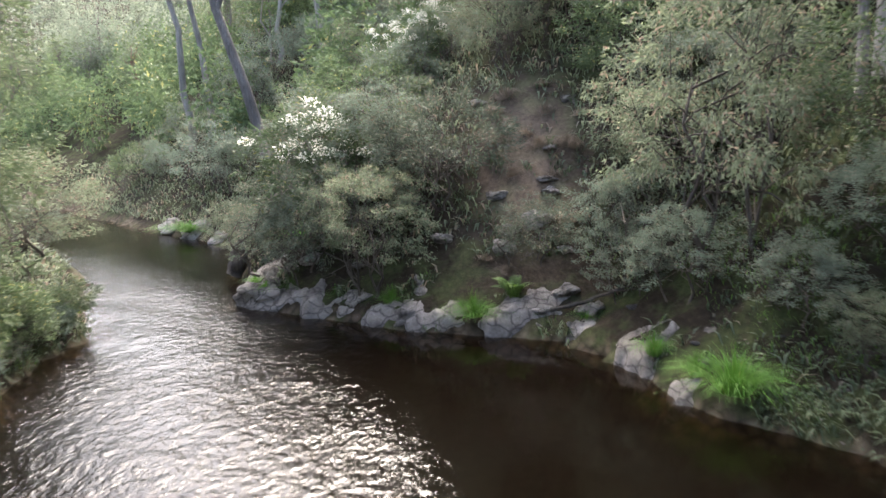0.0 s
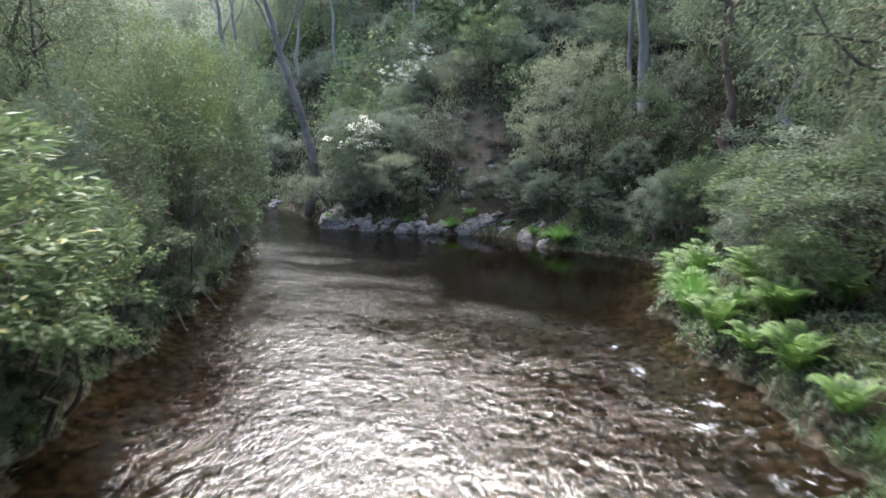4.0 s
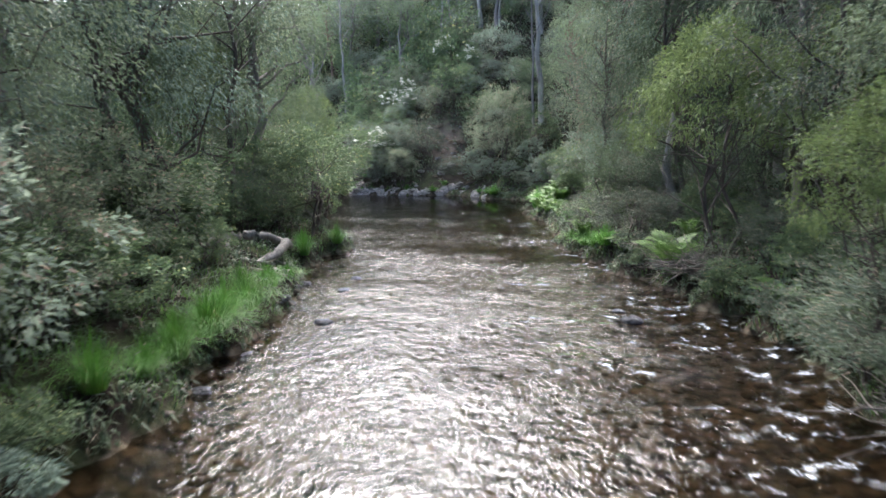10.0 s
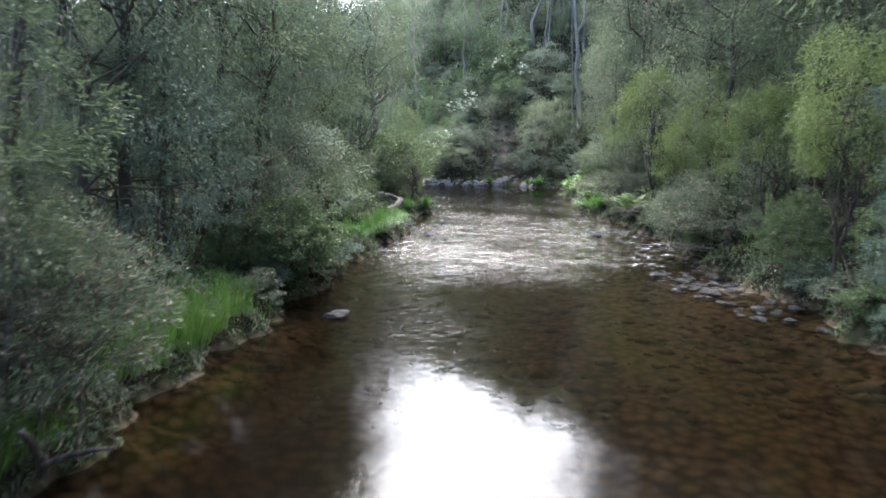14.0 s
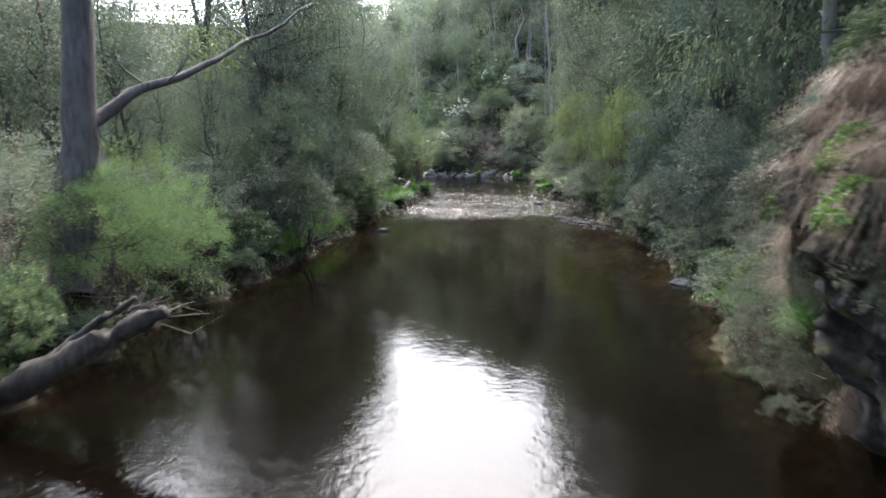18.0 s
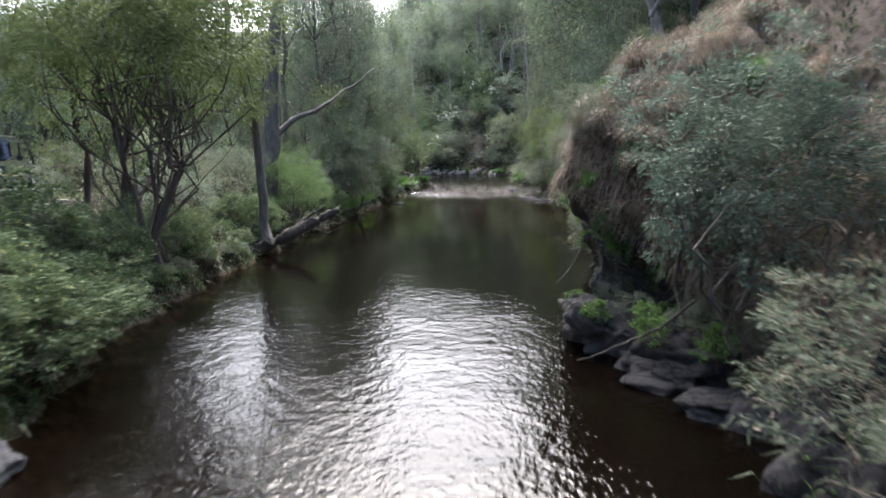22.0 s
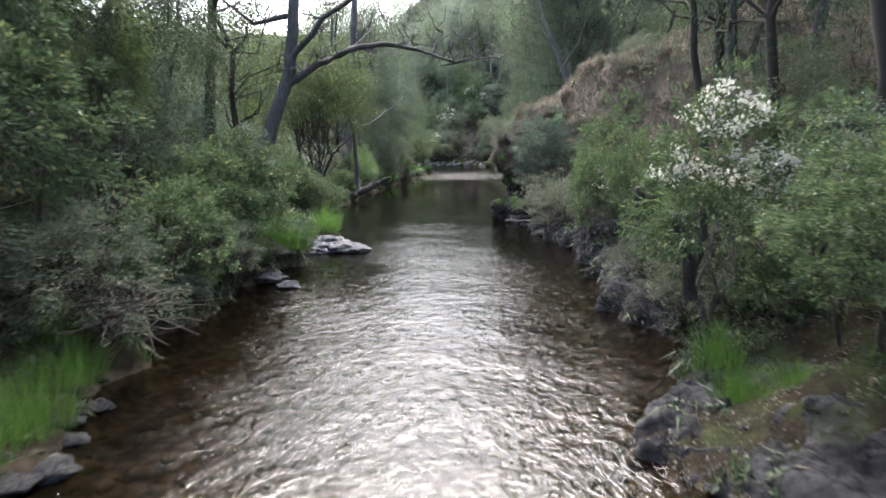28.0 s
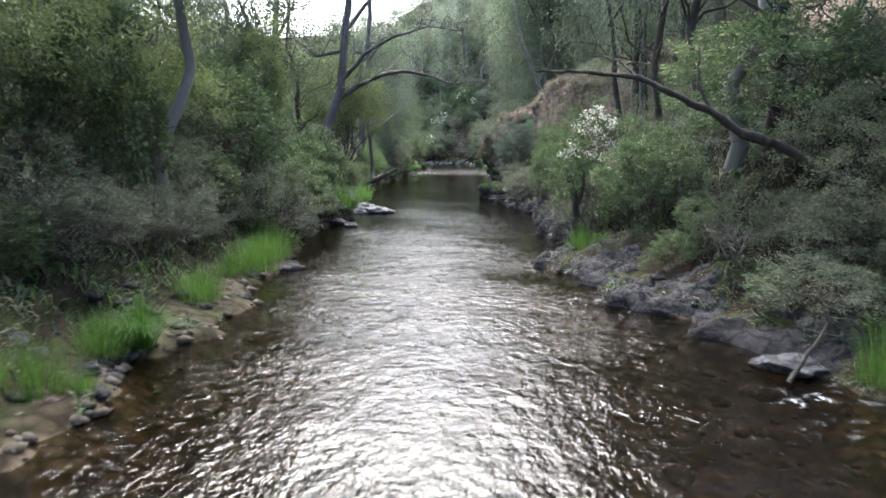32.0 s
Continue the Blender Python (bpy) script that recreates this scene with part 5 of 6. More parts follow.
timber("fallen_log", "weathered grey log lying along the water's edge", "log",
       [([(-6.2, -49.8, -0.05), (-5.5, -49.5, 0.1), (-4.7, -49.3, 0.5), (-4.0, -49.15, 0.86), (-3.3, -49.0, 1.2)], 0.25, 0.09), ([(-4.5, -49.25, 0.7), (-4.1, -49.0, 1.05), (-3.7, -48.85, 1.3)], 0.07, 0.03)], DRIFT, 1, ("log", "branch"))
timber("driftwood_roots", "bleached arching roots and driftwood on the bank", "driftwood",
       [([(-6.15, -16.50, 0.97), (-5.45, -16.20, 1.22), (-4.75, -15.90, 1.17), (-4.15, -15.60, 0.82)], 0.14, 0.08), ([(-4.25, -15.70, 0.97), (-4.35, -16.40, 0.77), (-4.75, -17.00, 0.57)], 0.13, 0.09),
        ([(-5.95, -17.10, 0.72), (-5.05, -16.90, 0.64), (-4.15, -16.50, 0.52)], 0.11, 0.06), ([(-5.75, -17.80, 0.67), (-4.75, -17.40, 0.57), (-3.95, -17.10, 0.44)], 0.13, 0.07), ([(-5.65, -16.30, 1.17), (-5.45, -16.90, 0.82), (-5.45, -17.50, 0.62)], 0.12, 0.09), ([(-5.9, -17.6, 0.75), (-5.2, -17.75, 0.72), (-4.5, -17.7, 0.6), (-3.9, -17.5, 0.42)], 0.08, 0.03), ([(-5.6, -16.9, 0.85), (-5.0, -17.3, 0.8), (-4.3, -17.2, 0.66)], 0.07, 0.03), ([(-6.2, -17.2, 0.8), (-6.4, -17.9, 0.7), (-6.1, -18.5, 0.6)], 0.07, 0.04)], BLEACHED, 2, ("root",))
timber("dead_branch", "pale dead branch lying over the rocks", "branch",
       [([(1.2, 12.4, 0.45), (1.8, 12.3, 0.62), (2.5, 12.4, 0.85), (3.1, 12.7, 1.0)], 0.05, 0.02), ([(1.9, 12.3, 0.65), (2.3, 12.0, 0.9), (2.7, 11.8, 1.0)], 0.03, 0.01)], DRIFT, 3, ("branch",))
timber("dead_branch", "grey bare branches hanging towards the water", "branch",
       [([(-5.70, 0.60, 2.0), (-5.30, 0.80, 2.5), (-4.90, 0.50, 2.3), (-4.50, 0.10, 1.7)], 0.016, 0.006), ([(-5.30, 0.80, 2.5), (-4.80, 0.90, 2.1), (-4.60, 0.90, 1.5)], 0.012, 0.005), ([(-5.60, -0.60, 0.5), (-5.00, -1.10, 0.9), (-4.40, -1.60, 0.5)], 0.02, 0.008),
        ([(-5.80, -0.90, 0.4), (-5.20, -1.80, 0.7), (-4.70, -2.40, 0.3)], 0.02, 0.008), ([(-5.70, 0.20, 0.4), (-5.50, 0.00, 1.6), (-5.70, -0.30, 3.0)], 0.022, 0.01)], DRIFT, 4, ("branch",))
timber("leaning_tree_base", "dark leaning trunk at the far water's edge", "trunk",
       [([(-7.2, 17.5, 0.1), (-7.0, 17.6, 0.8), (-6.4, 17.9, 1.7), (-5.8, 18.3, 2.4)], 0.24, 0.14)], BARK_DARK, 5, ("trunk",))
timber("dead_branch", "bleached forked branch among the sedge", "branch",
       [([(-4.6, -38.6, 0.25), (-4.35, -38.9, 0.55), (-4.2, -39.3, 0.95)], 0.05, 0.025), ([(-4.35, -38.9, 0.5), (-3.95, -38.9, 0.62), (-3.6, -39.1, 0.75)], 0.03, 0.012)], DRIFT, 6, ("branch",))
timber("forked_stump", "pale forked trunk of a dead shrub", "stump",
       [([(3.95, -75.80, 0.75), (3.90, -75.80, 1.3), (3.70, -75.80, 1.9)], 0.1, 0.06), ([(3.95, -75.80, 1.1), (4.10, -75.80, 1.6), (4.10, -75.70, 2.0)], 0.07, 0.04)], DRIFT, 7, ("trunk",))
timber("forked_stump", "pale broken stump among green shrubs", "stump",
       [([(4.35, -71.6, 0.6), (4.35, -71.6, 1.3), (4.25, -71.6, 2.0)], 0.13, 0.1), ([(4.35, -71.6, 1.2), (4.55, -71.5, 1.6), (4.6, -71.5, 1.85)], 0.09, 0.06)], DRIFT, 8, ("trunk",))
timber("driftwood_stick", "pale stick leaning on a slab of rock", "branch", [([(4.5, -86.3, 0.05), (5.0, -85.9, 0.4), (5.3, -85.5, 0.5)], 0.028, 0.015)], DRIFT, 9, ("branch",))
timber("exposed_roots", "bare grey roots trailing down the rocky bank", "root",
       [([(2.9, -60.6, 1.2), (2.6, -60.3, 0.8), (2.1, -60.0, 0.45), (1.8, -59.6, 0.2)], 0.02, 0.008), ([(3.6, -63.2, 0.7), (3.4, -63.9, 0.5), (3.3, -64.8, 0.2)], 0.024, 0.01), ([(3.8, -62.4, 0.8), (3.4, -62.8, 0.6), (3.0, -63.4, 0.15)], 0.02, 0.008),
        ([(2.2, -57.6, 1.5), (2.0, -57.8, 1.1), (1.7, -58.2, 0.9)], 0.018, 0.008)], DRIFT, 10, ("root",))
timber("arching_branch", "dark bare branch arching out over the water", "branch",
       [([(7.8, -82.6, 1.6), (5.95, -82.5, 2.65), (5.4, -82.5, 2.8), (4.85, -82.5, 3.15), (4.2, -82.5, 3.45), (3.7, -82.4, 3.7), (2.9, -82.3, 3.78), (2.1, -82.2, 3.8)], 0.1, 0.015), ([(4.85, -82.5, 3.15), (4.7, -82.3, 3.6), (4.75, -82.1, 4.2)], 0.035, 0.012),
        ([(3.7, -82.4, 3.7), (3.5, -82.0, 4.0), (3.1, -81.6, 4.15)], 0.022, 0.008)], BARK_DARK, 11, ("branch",))


def twig_pile(x, y, z, count, size, seed):
    rng = np.random.default_rng(seed)
    root = tagged(new("twig_pile"), "pile of dry brown flood-borne twigs", "twigs")
    b = Build()
    for _ in range(count):
        p = Vector((x, y, z)) + Vector(rng.normal(0, 1, 3)) * size * 0.4
        p.z = z + abs(rng.normal(0, 0.12))
        q = p + Vector((rng.normal(0, size), rng.normal(0, size), rng.normal(0, 0.15)))
        q.z = max(q.z, z - 0.05)
        b.limb(p, q, 0.014, 0.005, rng, 0.1, 3, 4)
    tagged(part("brushwood", b.mesh("brushwood", LEAF["twig"]), root), kind="stuff")


twig_pile(5.2, -18.4, 0.55, 130, 0.7, 1)
twig_pile(4.7, -26.2, 0.35, 60, 0.6, 2)
twig_pile(-5.0, -46.6, 0.5, 50, 0.5, 3)
twig_pile(3.6, -64.0, 0.4, 50, 0.5, 4)
twig_pile(-3.9, -76.5, 0.6, 90, 0.7, 5)


# ---- single trees that can be told apart ----
def known_tree(name, label, trunk, r0, r1, branches, bark, leaf=None, crowns=(), seed=0, twigs=0, per=70, spread=0.5, leaf_size=(0.11, 0.03)):
    """A tree along given points: trunk, branches (points, start radius), twigs, and leaf clumps about the given spots."""
    rng = np.random.default_rng(seed)
    root = tagged(new(name), label, "tree")

    def tube_of(points, ra, rb, sides):
        b, pts, fine = Build(), [Vector(p) for p in points], []
        for a, c in zip(pts, pts[1:]):
            fine += [a.lerp(c, s / 3) + Vector(rng.normal(0, 0.018 * (c - a).length, 3)) for s in range(3)]
        fine.append(pts[-1])
        b.tube(fine, [ra + (rb - ra) * (s / (len(fine) - 1)) ** 0.8 for s in range(len(fine))], sides)
        return b, fine

    b, fine = tube_of(trunk, r0, r1, 12)
    part("trunk", b.mesh("trunk", bark), root)
    ends = list(fine[len(fine) // 2:])
    for points, r in branches:
        b, fine = tube_of(points, r, r * 0.15, 8)
        for _ in range(twigs):
            p = fine[int(rng.integers(2, len(fine)))]
            q = p + Vector((rng.normal(0, 0.5), rng.normal(0, 0.4), abs(rng.normal(0.3, 0.45))))
            q = p.lerp(q, 1.4)
            mid = b.limb(p, q, r * 0.22, r * 0.06, rng, 0.18, 4, 5)[2]
            for _ in range(2):
                b.limb(mid, mid + Vector(rng.normal(0, 0.45, 3)), r * 0.13, r * 0.05, rng, 0.2, 3, 4)
        part("branch", b.mesh("branch", bark), root)
        ends += fine[-2:]
    if leaf:
        centres = np.array([[c[0], c[1], c[2]] for c in crowns for _ in range(int(c[3]))])
        size = np.repeat([[c[4]] for c in crowns], [int(c[3]) for c in crowns], 0)
        centres = centres + rng.normal(0, 1, centres.shape) * size * 0.55
        verts, faces = leaves(rng, centres, per, spread, *leaf_size, 0.6, None, 0.7)
        part("crown", mesh_of("crown", verts, faces, leaf), root)
    return root


# Last four crown spots hang above view, added to dim the reflected sky.
known_tree("arching_gum", "rough-barked gum with a bare limb arching over the creek",
           [(-5.23, -66.6, 0.5), (-4.83, -66.5, 2.2), (-4.38, -66.4, 3.5), (-3.98, -66.1, 4.8), (-3.83, -65.9, 6.5), (-3.53, -65.7, 9.0), (-3.23, -65.5, 12.0)], 0.27, 0.1,
           [([(-4.08, -66.2, 4.5), (-3.23, -65.9, 5.05), (-2.33, -65.7, 5.5), (-1.43, -65.5, 5.65), (-0.43, -65.4, 5.5), (0.57, -65.3, 5.15), (1.17, -65.2, 5.25)], 0.13),
            ([(-3.93, -66.1, 5.2), (-2.93, -66.3, 6.2), (-1.73, -66.5, 6.9), (-0.33, -66.7, 7.2), (0.87, -66.8, 7.0)], 0.1), ([(-3.83, -65.9, 6.4), (-4.93, -65.9, 6.2), (-5.73, -65.8, 6.8), (-6.33, -65.7, 7.8)], 0.09),
            ([(-3.73, -65.8, 7.2), (-2.63, -65.4, 8.6), (-1.33, -65.1, 9.6), (0.07, -64.9, 10.2)], 0.1)], BARK_GREY, LEAF["gum"], [(-3.23, -65.5, 12.0, 24, 1.6), (0.07, -64.9, 10.6, 14, 1.3), (-5.93, -65.7, 8.5, 12, 1.2), (0.27, -66.8, 8.2, 8, 1.0), (0.25, -65.6, 9.6, 7, 1.2), (1.35, -66.6, 11.6, 8, 1.4), (-0.75, -65.1, 12.4, 8, 1.5), (2.45, -65.6, 13.4, 8, 1.5)], 21, 26)
known_tree("creekside_gum", "smooth grey gum with one low limb reaching over the bank",
           [(-6.4, -45.8, 0.8), (-6.25, -45.7, 2.5), (-6.05, -45.6, 4.0), (-5.95, -45.5, 6.5), (-5.6, -45.4, 10.0), (-5.4, -45.2, 15.0)], 0.36, 0.12,
           [([(-6.05, -45.5, 3.4), (-5.5, -45.1, 3.9), (-4.9, -44.6, 4.2), (-4.5, -44.0, 4.55), (-3.9, -43.0, 5.2), (-3.2, -42.0, 5.9)], 0.12), ([(-5.8, -45.4, 8.5), (-4.8, -45.0, 9.8), (-4.0, -44.8, 11.5)], 0.1)], BARK_GREY, LEAF["yellow"],
           [(-4.5, -43.4, 4.9, 5, 0.5), (-5.4, -45.2, 14.5, 26, 1.8), (-4.0, -44.8, 11.8, 12, 1.2)], 22, 3)
known_tree("slender_tree", "slender leaning tree with smooth grey bark",
           [(-4.6, -51.5, 0.7), (-4.7, -51.5, 2.0), (-4.75, -51.4, 3.6), (-5.2, -51.3, 5.0), (-5.6, -51.2, 7.0), (-5.8, -51.0, 9.5)], 0.13, 0.05,
           [([(-4.75, -51.4, 3.8), (-4.4, -51.3, 4.8), (-4.0, -51.1, 5.8)], 0.05)], BARK_GREY, LEAF["gum"], [(-5.8, -51.0, 9.5, 14, 1.1), (-4.0, -51.1, 6.4, 6, 0.7)], 23, 3)
for k, (x, y, tall, lean, r) in enumerate(((7.9, -45.6, 12, -0.30, 0.2), (9.0, -45.2, 13, 0.02, 0.17), (7.0, 12.6, 15, -0.04, 0.22), (6.5, 12.4, 12, -0.02, 0.1), (-7.8, 23.4, 14, -0.28, 0.26), (-15.5, 33, 15, -0.1, 0.22), (-14.6, 33.5, 15, -0.12, 0.2),
                                           (10.8, -11.2, 15, 0.03, 0.3), (11.2, -35, 13, -0.03, 0.2), (6.9, -47.2, 9, 0.22, 0.14), (13.5, -30, 13, 0.05, 0.2), (7.4, -66.2, 11, -0.14, 0.13), (8.2, -65.4, 12, 0.02, 0.14), (8.7, -65.0, 12, -0.12, 0.12), (9.2, -80.2, 11, -0.05, 0.2), (9.9, -80.6, 11, 0.03, 0.18),
                                           (-9.3, -33, 13, 0.02, 0.17), (-8.1, -61.5, 13, 0.05, 0.24), (-3, 30, 12, 0.03, 0.14), (2, 33, 13, -0.05, 0.15), (6, 28, 11, 0.04, 0.12), (-8, 31, 13, -0.04, 0.15), (0.5, 26, 9, 0.08, 0.1), (9, 24, 12, -0.03, 0.16), (4.5, 38, 14, 0.02, 0.17))):
    z = level(x, y) - 0.1
    top = (x + lean * tall, y + 0.4, z + tall)
    bark = (BARK_PALE, BARK_PALE, BARK_PALE, BARK_GREY, BARK_GREY, BARK_PALE, BARK_PALE, BARK_PALE, BARK_GREY, BARK_RED, BARK_PALE, BARK_DARK, BARK_GREY, BARK_DARK, BARK_DARK, BARK_DARK, BARK_DARK, BARK_DARK, BARK_PALE)[min(k, 18)]
    known_tree("tall_gum", "tall %s gum trunk with a thin high crown" % {BARK_PALE: "pale", BARK_GREY: "grey", BARK_RED: "reddish", BARK_DARK: "dark"}[bark],
               [(x, y, z), (x + lean * tall * 0.25, y + 0.1, z + tall * 0.3), (x + lean * tall * 0.6, y + 0.2, z + tall * 0.62), top], r, r * 0.35,
               [([(x + lean * tall * 0.5, y + 0.2, z + tall * 0.5), (x + lean * tall * 0.5 + 0.9, y, z + tall * 0.62), (x + lean * tall * 0.5 + 1.6, y, z + tall * 0.78)], r * 0.4),
                ([(x + lean * tall * 0.6, y + 0.2, z + tall * 0.6), (x + lean * tall * 0.6 - 0.9, y, z + tall * 0.72), (x + lean * tall * 0.6 - 1.3, y, z + tall * 0.88)], r * 0.35)],
               bark, LEAF["gum"], [(*top, 12, 1.4), (x + lean * tall * 0.5 + 1.6, y, z + tall * 0.8, 8, 1.1), (x + lean * tall * 0.6 - 1.3, y, z + tall * 0.9, 8, 1.1)], 30 + k, 2)


# ---- the rock face with its dry overhang ----
def bluff_surface(y, v):
    """A point of the bluff for a place along the creek and a share of the way up: rock below, a bulging turf mound above."""
    steps = [0, 0.12, 0.24, 0.36, 0.46, 0.56, 0.66, 0.78, 0.9, 1.0]
    out = np.interp(v, steps, [1.0, 0.85, 0.62, 0.42, 0.26, 0.1, 0.28, 0.78, 1.45, 2.6])
    up = np.interp(v, steps, [-0.6, 0.3, 0.9, 1.4, 1.8, 2.35, 2.95, 3.7, 4.35, 4.8])
    fade = (1 - ease(y, -49.6, -46.4)) * ease(y, -60.4, -56.8)
    edge = np.interp(y, [p[1] for p in RIGHT], [p[0] for p in RIGHT])
    lump = 0.3 * waves(y, v * 6, 41, 2.2, 4) + 0.1 * waves(y, v * 9, 42, 0.8, 3) * (v < 0.5) + ease(v, 0.45, 0.6) * 0.34 * waves(y * 1.2, v * 7, 44, 1.3, 2)
    x = edge + out + lump * fade * ease(v, 0, 0.15) + (1 - fade) * 1.2
    return x, up * (0.22 + 0.78 * fade) - (1 - fade) * 0.25 + 0.25 * ease(v, 0.4, 0.7) * waves(y, v, 45, 3.0, 2)


def rock_face():
    us, vs = np.arange(-63.4, -44.0, 0.08), np.linspace(0, 1, 90)
    gu, gv = np.meshgrid(us, vs)
    x, z = bluff_surface(gu, gv)
    crag = np.array([noise.fractal(Vector((0.3, a * 2.6, c * 0.8)), 0.75, 2.2, 7) for a, c in zip(gu.ravel(), z.ravel())]).reshape(gu.shape)
    x = x + 0.17 * crag * (1 - 0.5 * ease(gv, 0.45, 0.6))
    verts = np.stack([x.ravel(), gu.ravel(), z.ravel()], 1)
    nx, ny = len(us), len(vs)
    i = (np.arange(ny - 1)[:, None] * nx + np.arange(nx - 1)).ravel()
    me = mesh_of("rock_face", verts, np.stack([i, i + nx, i + nx + 1, i + 1], 1), BLUFF, True)
    put_attribute(me, "turf", ease(gv + 0.06 * waves(gu, gv * 5, 46, 1.5, 3), 0.48, 0.6).ravel())
    return tagged(new("rock_face", me), "dark fissured rock face below a mound of dry turf", "cliff", kind="structure")


rock_face()


def overhang():
    """Dry grass that hangs in tiers down the mound."""
    rng = np.random.default_rng(77)
    for k in range(150):
        y, v = rng.uniform(-58.6, -47.6), 0.54 + 0.45 * rng.random() ** 0.9
        x, z = (float(q) for q in bluff_surface(np.array(y), np.array(v)))
        size = rng.uniform(0.35, 0.75)
        straw_tuft.put(x + 0.1, y, size, size * 1.15, z=z - 0.08, lean=(0, rng.uniform(-50, -20) * (1.25 - v)), turn=0 if k % 2 else 180)
    for k in range(110):
        x, y, size = rng.uniform(4.5, 13), rng.uniform(-65, -47), rng.uniform(0.4, 0.9)
        straw_tuft.put(x, y, size, size * 1.1, lean=(rng.uniform(0, 25), rng.uniform(-25, 0)), turn=0)
    for k in range(60):
        y, v = rng.uniform(-59.4, -48.5), rng.uniform(0.3, 0.98)
        x, z = (float(q) for q in bluff_surface(np.array(y), np.array(v)))
        h = rng.uniform(0.35, 0.8)
        (heath, fringe, fern_sprig, heath, tuft)[k % 5].put(x + 0.1, y, h, h * 1.1, z=z - 0.08, lean=(0, -30), turn=0, label="small green plant rooted in the dry turf of the bluff")
    n = 30000
    y, v = rng.uniform(-59.6, -47.2, n), 0.54 + 0.46 * rng.random(n)
    x, z = bluff_surface(y, v)
    long, turn = rng.uniform(0.12, 0.4, n) * (1 + 0.5 * waves(y, v * 6, 79, 1.2, 2)), rng.normal(0, 0.7, n)
    dx, dy = -np.cos(turn), np.sin(turn)
    rings = []
    for s in (0.0, 0.5, 1.0):
        px, py, pz = x + 0.04 + dx * long * 0.6 * s, y + dy * long * 0.6 * s, z + long * (0.55 * s - 1.1 * s * s)
        half = 0.009 * (1 - 0.8 * s)
        rings += [np.stack([px - dy * half, py + dx * half, pz], 1), np.stack([px + dy * half, py - dx * half, pz], 1)]
    base = np.arange(n)[:, None] * 6
    faces = np.concatenate([base + np.array([0, 1, 3, 2]), base + np.array([2, 3, 5, 4])])
    tagged(new("overhanging_grass", mesh_of("overhanging_grass", np.stack(rings, 1).reshape(-1, 3), faces, LEAF["straw"])), "dry brown grass hanging over the rock face", "undergrowth", kind="stuff")


overhang()


# dry tufts and stones on the bare earth bank at the bend
for k in range(26):
    x, y = wild.uniform(-0.4, 2.2), wild.uniform(13.4, 18.0)
    h = wild.uniform(0.25, 0.6)
    if k % 3:
        straw_tuft.put(x, y, h, h * 1.3, lean=(20, 0), label="tuft of dry grass on the bare earth bank")
    else:
        boulder.put(x, y, h * 0.6, h, label="grey stone lying on the bare earth bank")


# ---- low growth that nobody could count ----
def ground_cover(name, label, count, xr, yr, d_range, tall, width, leaf, seed, right=None, bend=0.5, hang=0.0, broad_leaf=False, patch=(-0.2, 3.0), steps=2, soil_only=True):
    rng = np.random.default_rng(seed)
    x, y = rng.uniform(*xr, count * 6), rng.uniform(*yr, count * 6)
    dl, dr = to_line(x, y, LEFT), to_line(x, y, RIGHT)
    d = np.minimum(dl, dr)
    ok = ~in_creek(x, y) & (d > d_range[0]) & (d < d_range[1]) & (waves(x, y, seed + 900, patch[1], 2) > patch[0])
    if right is not None:
        ok &= (dr < dl) == right
    ok &= ~((x < 0) & (y < -76.5) & (d < 1.0) & (waves(x, y, 54, 2.2, 2) < 0.3))
    ok &= ~((y > 8) & (y < 17) & (x > -6.5) & (x < 3.6) & (d < 1.7) & (waves(x, y, 53, 1.5, 2) < 0.4))
    ok &= ~((np.abs(x - 0.9) < 1.1) & (y > 13) & (y < 18) & (waves(x, y, 56, 1.2, 2) < 0.25))
    ok &= ~((x > 0) & (y > -61) & (y < -45) & (d < 1.0))
    if leaf is not LEAF["twig"]:
        ok &= ~((x > 0) & (y > -87) & (y < -77) & (d < 1.9) & (waves(x, y, 55, 2.0, 2) < 0.35))
    x, y = x[ok][:count], y[ok][:count]
    z = land(x, y)[0]
    n = len(x)
    turn, h = rng.uniform(0, 2 * math.pi, n), rng.uniform(*tall, n)
    dx, dy = np.cos(turn), np.sin(turn)
    out = h * rng.uniform(0.3, 1.0, n)
    rings = []
    for k in range(steps + 1):
        s = k / steps
        half = width * (0.5 * (1 - 0.9 * s) if not broad_leaf else 0.5 * (0.15, 1.0, 0.05)[k])
        px, py, pz = x + dx * out * s ** 1.5 - hang * h * s, y + dy * out * s ** 1.5, z - 0.02 + h * (s - bend * s ** 3) - hang * h * s * s
        rings += [np.stack([px - dy * half, py + dx * half, pz], 1), np.stack([px + dy * half, py - dx * half, pz], 1)]
    verts = np.stack(rings, 1).reshape(-1, 3)
    base = np.arange(n)[:, None] * len(rings)
    faces = np.concatenate([base + np.array([2 * k, 2 * k + 1, 2 * k + 3, 2 * k + 2]) for k in range(steps)])
    return tagged(new(name, mesh_of(name, verts, faces, leaf)), label, "undergrowth", kind="stuff")


ground_cover("edge_growth", "leaves, stalks and litter hanging over the water's edge", 46000, (-9, 7), (-96, 13), (0.0, 0.45), (0.1, 0.4), 0.035, LEAF["dark"], 14, bend=0.9, broad_leaf=True, patch=(-0.75, 1.6))
ground_cover("edge_grass", "short grass and stalks on the water's edge", 30000, (-9, 7), (-96, 13), (0.0, 0.6), (0.1, 0.35), 0.012, LEAF["grey"], 15, bend=0.8, patch=(-0.5, 1.8))
ground_cover("clearing_grass", "dry grass in the clearing behind the bank", 7000, (-15, -7), (-58, -48), (2.5, 10), (0.15, 0.4), 0.02, LEAF["straw"], 16, right=False, bend=0.6, patch=(-0.5, 3.0))
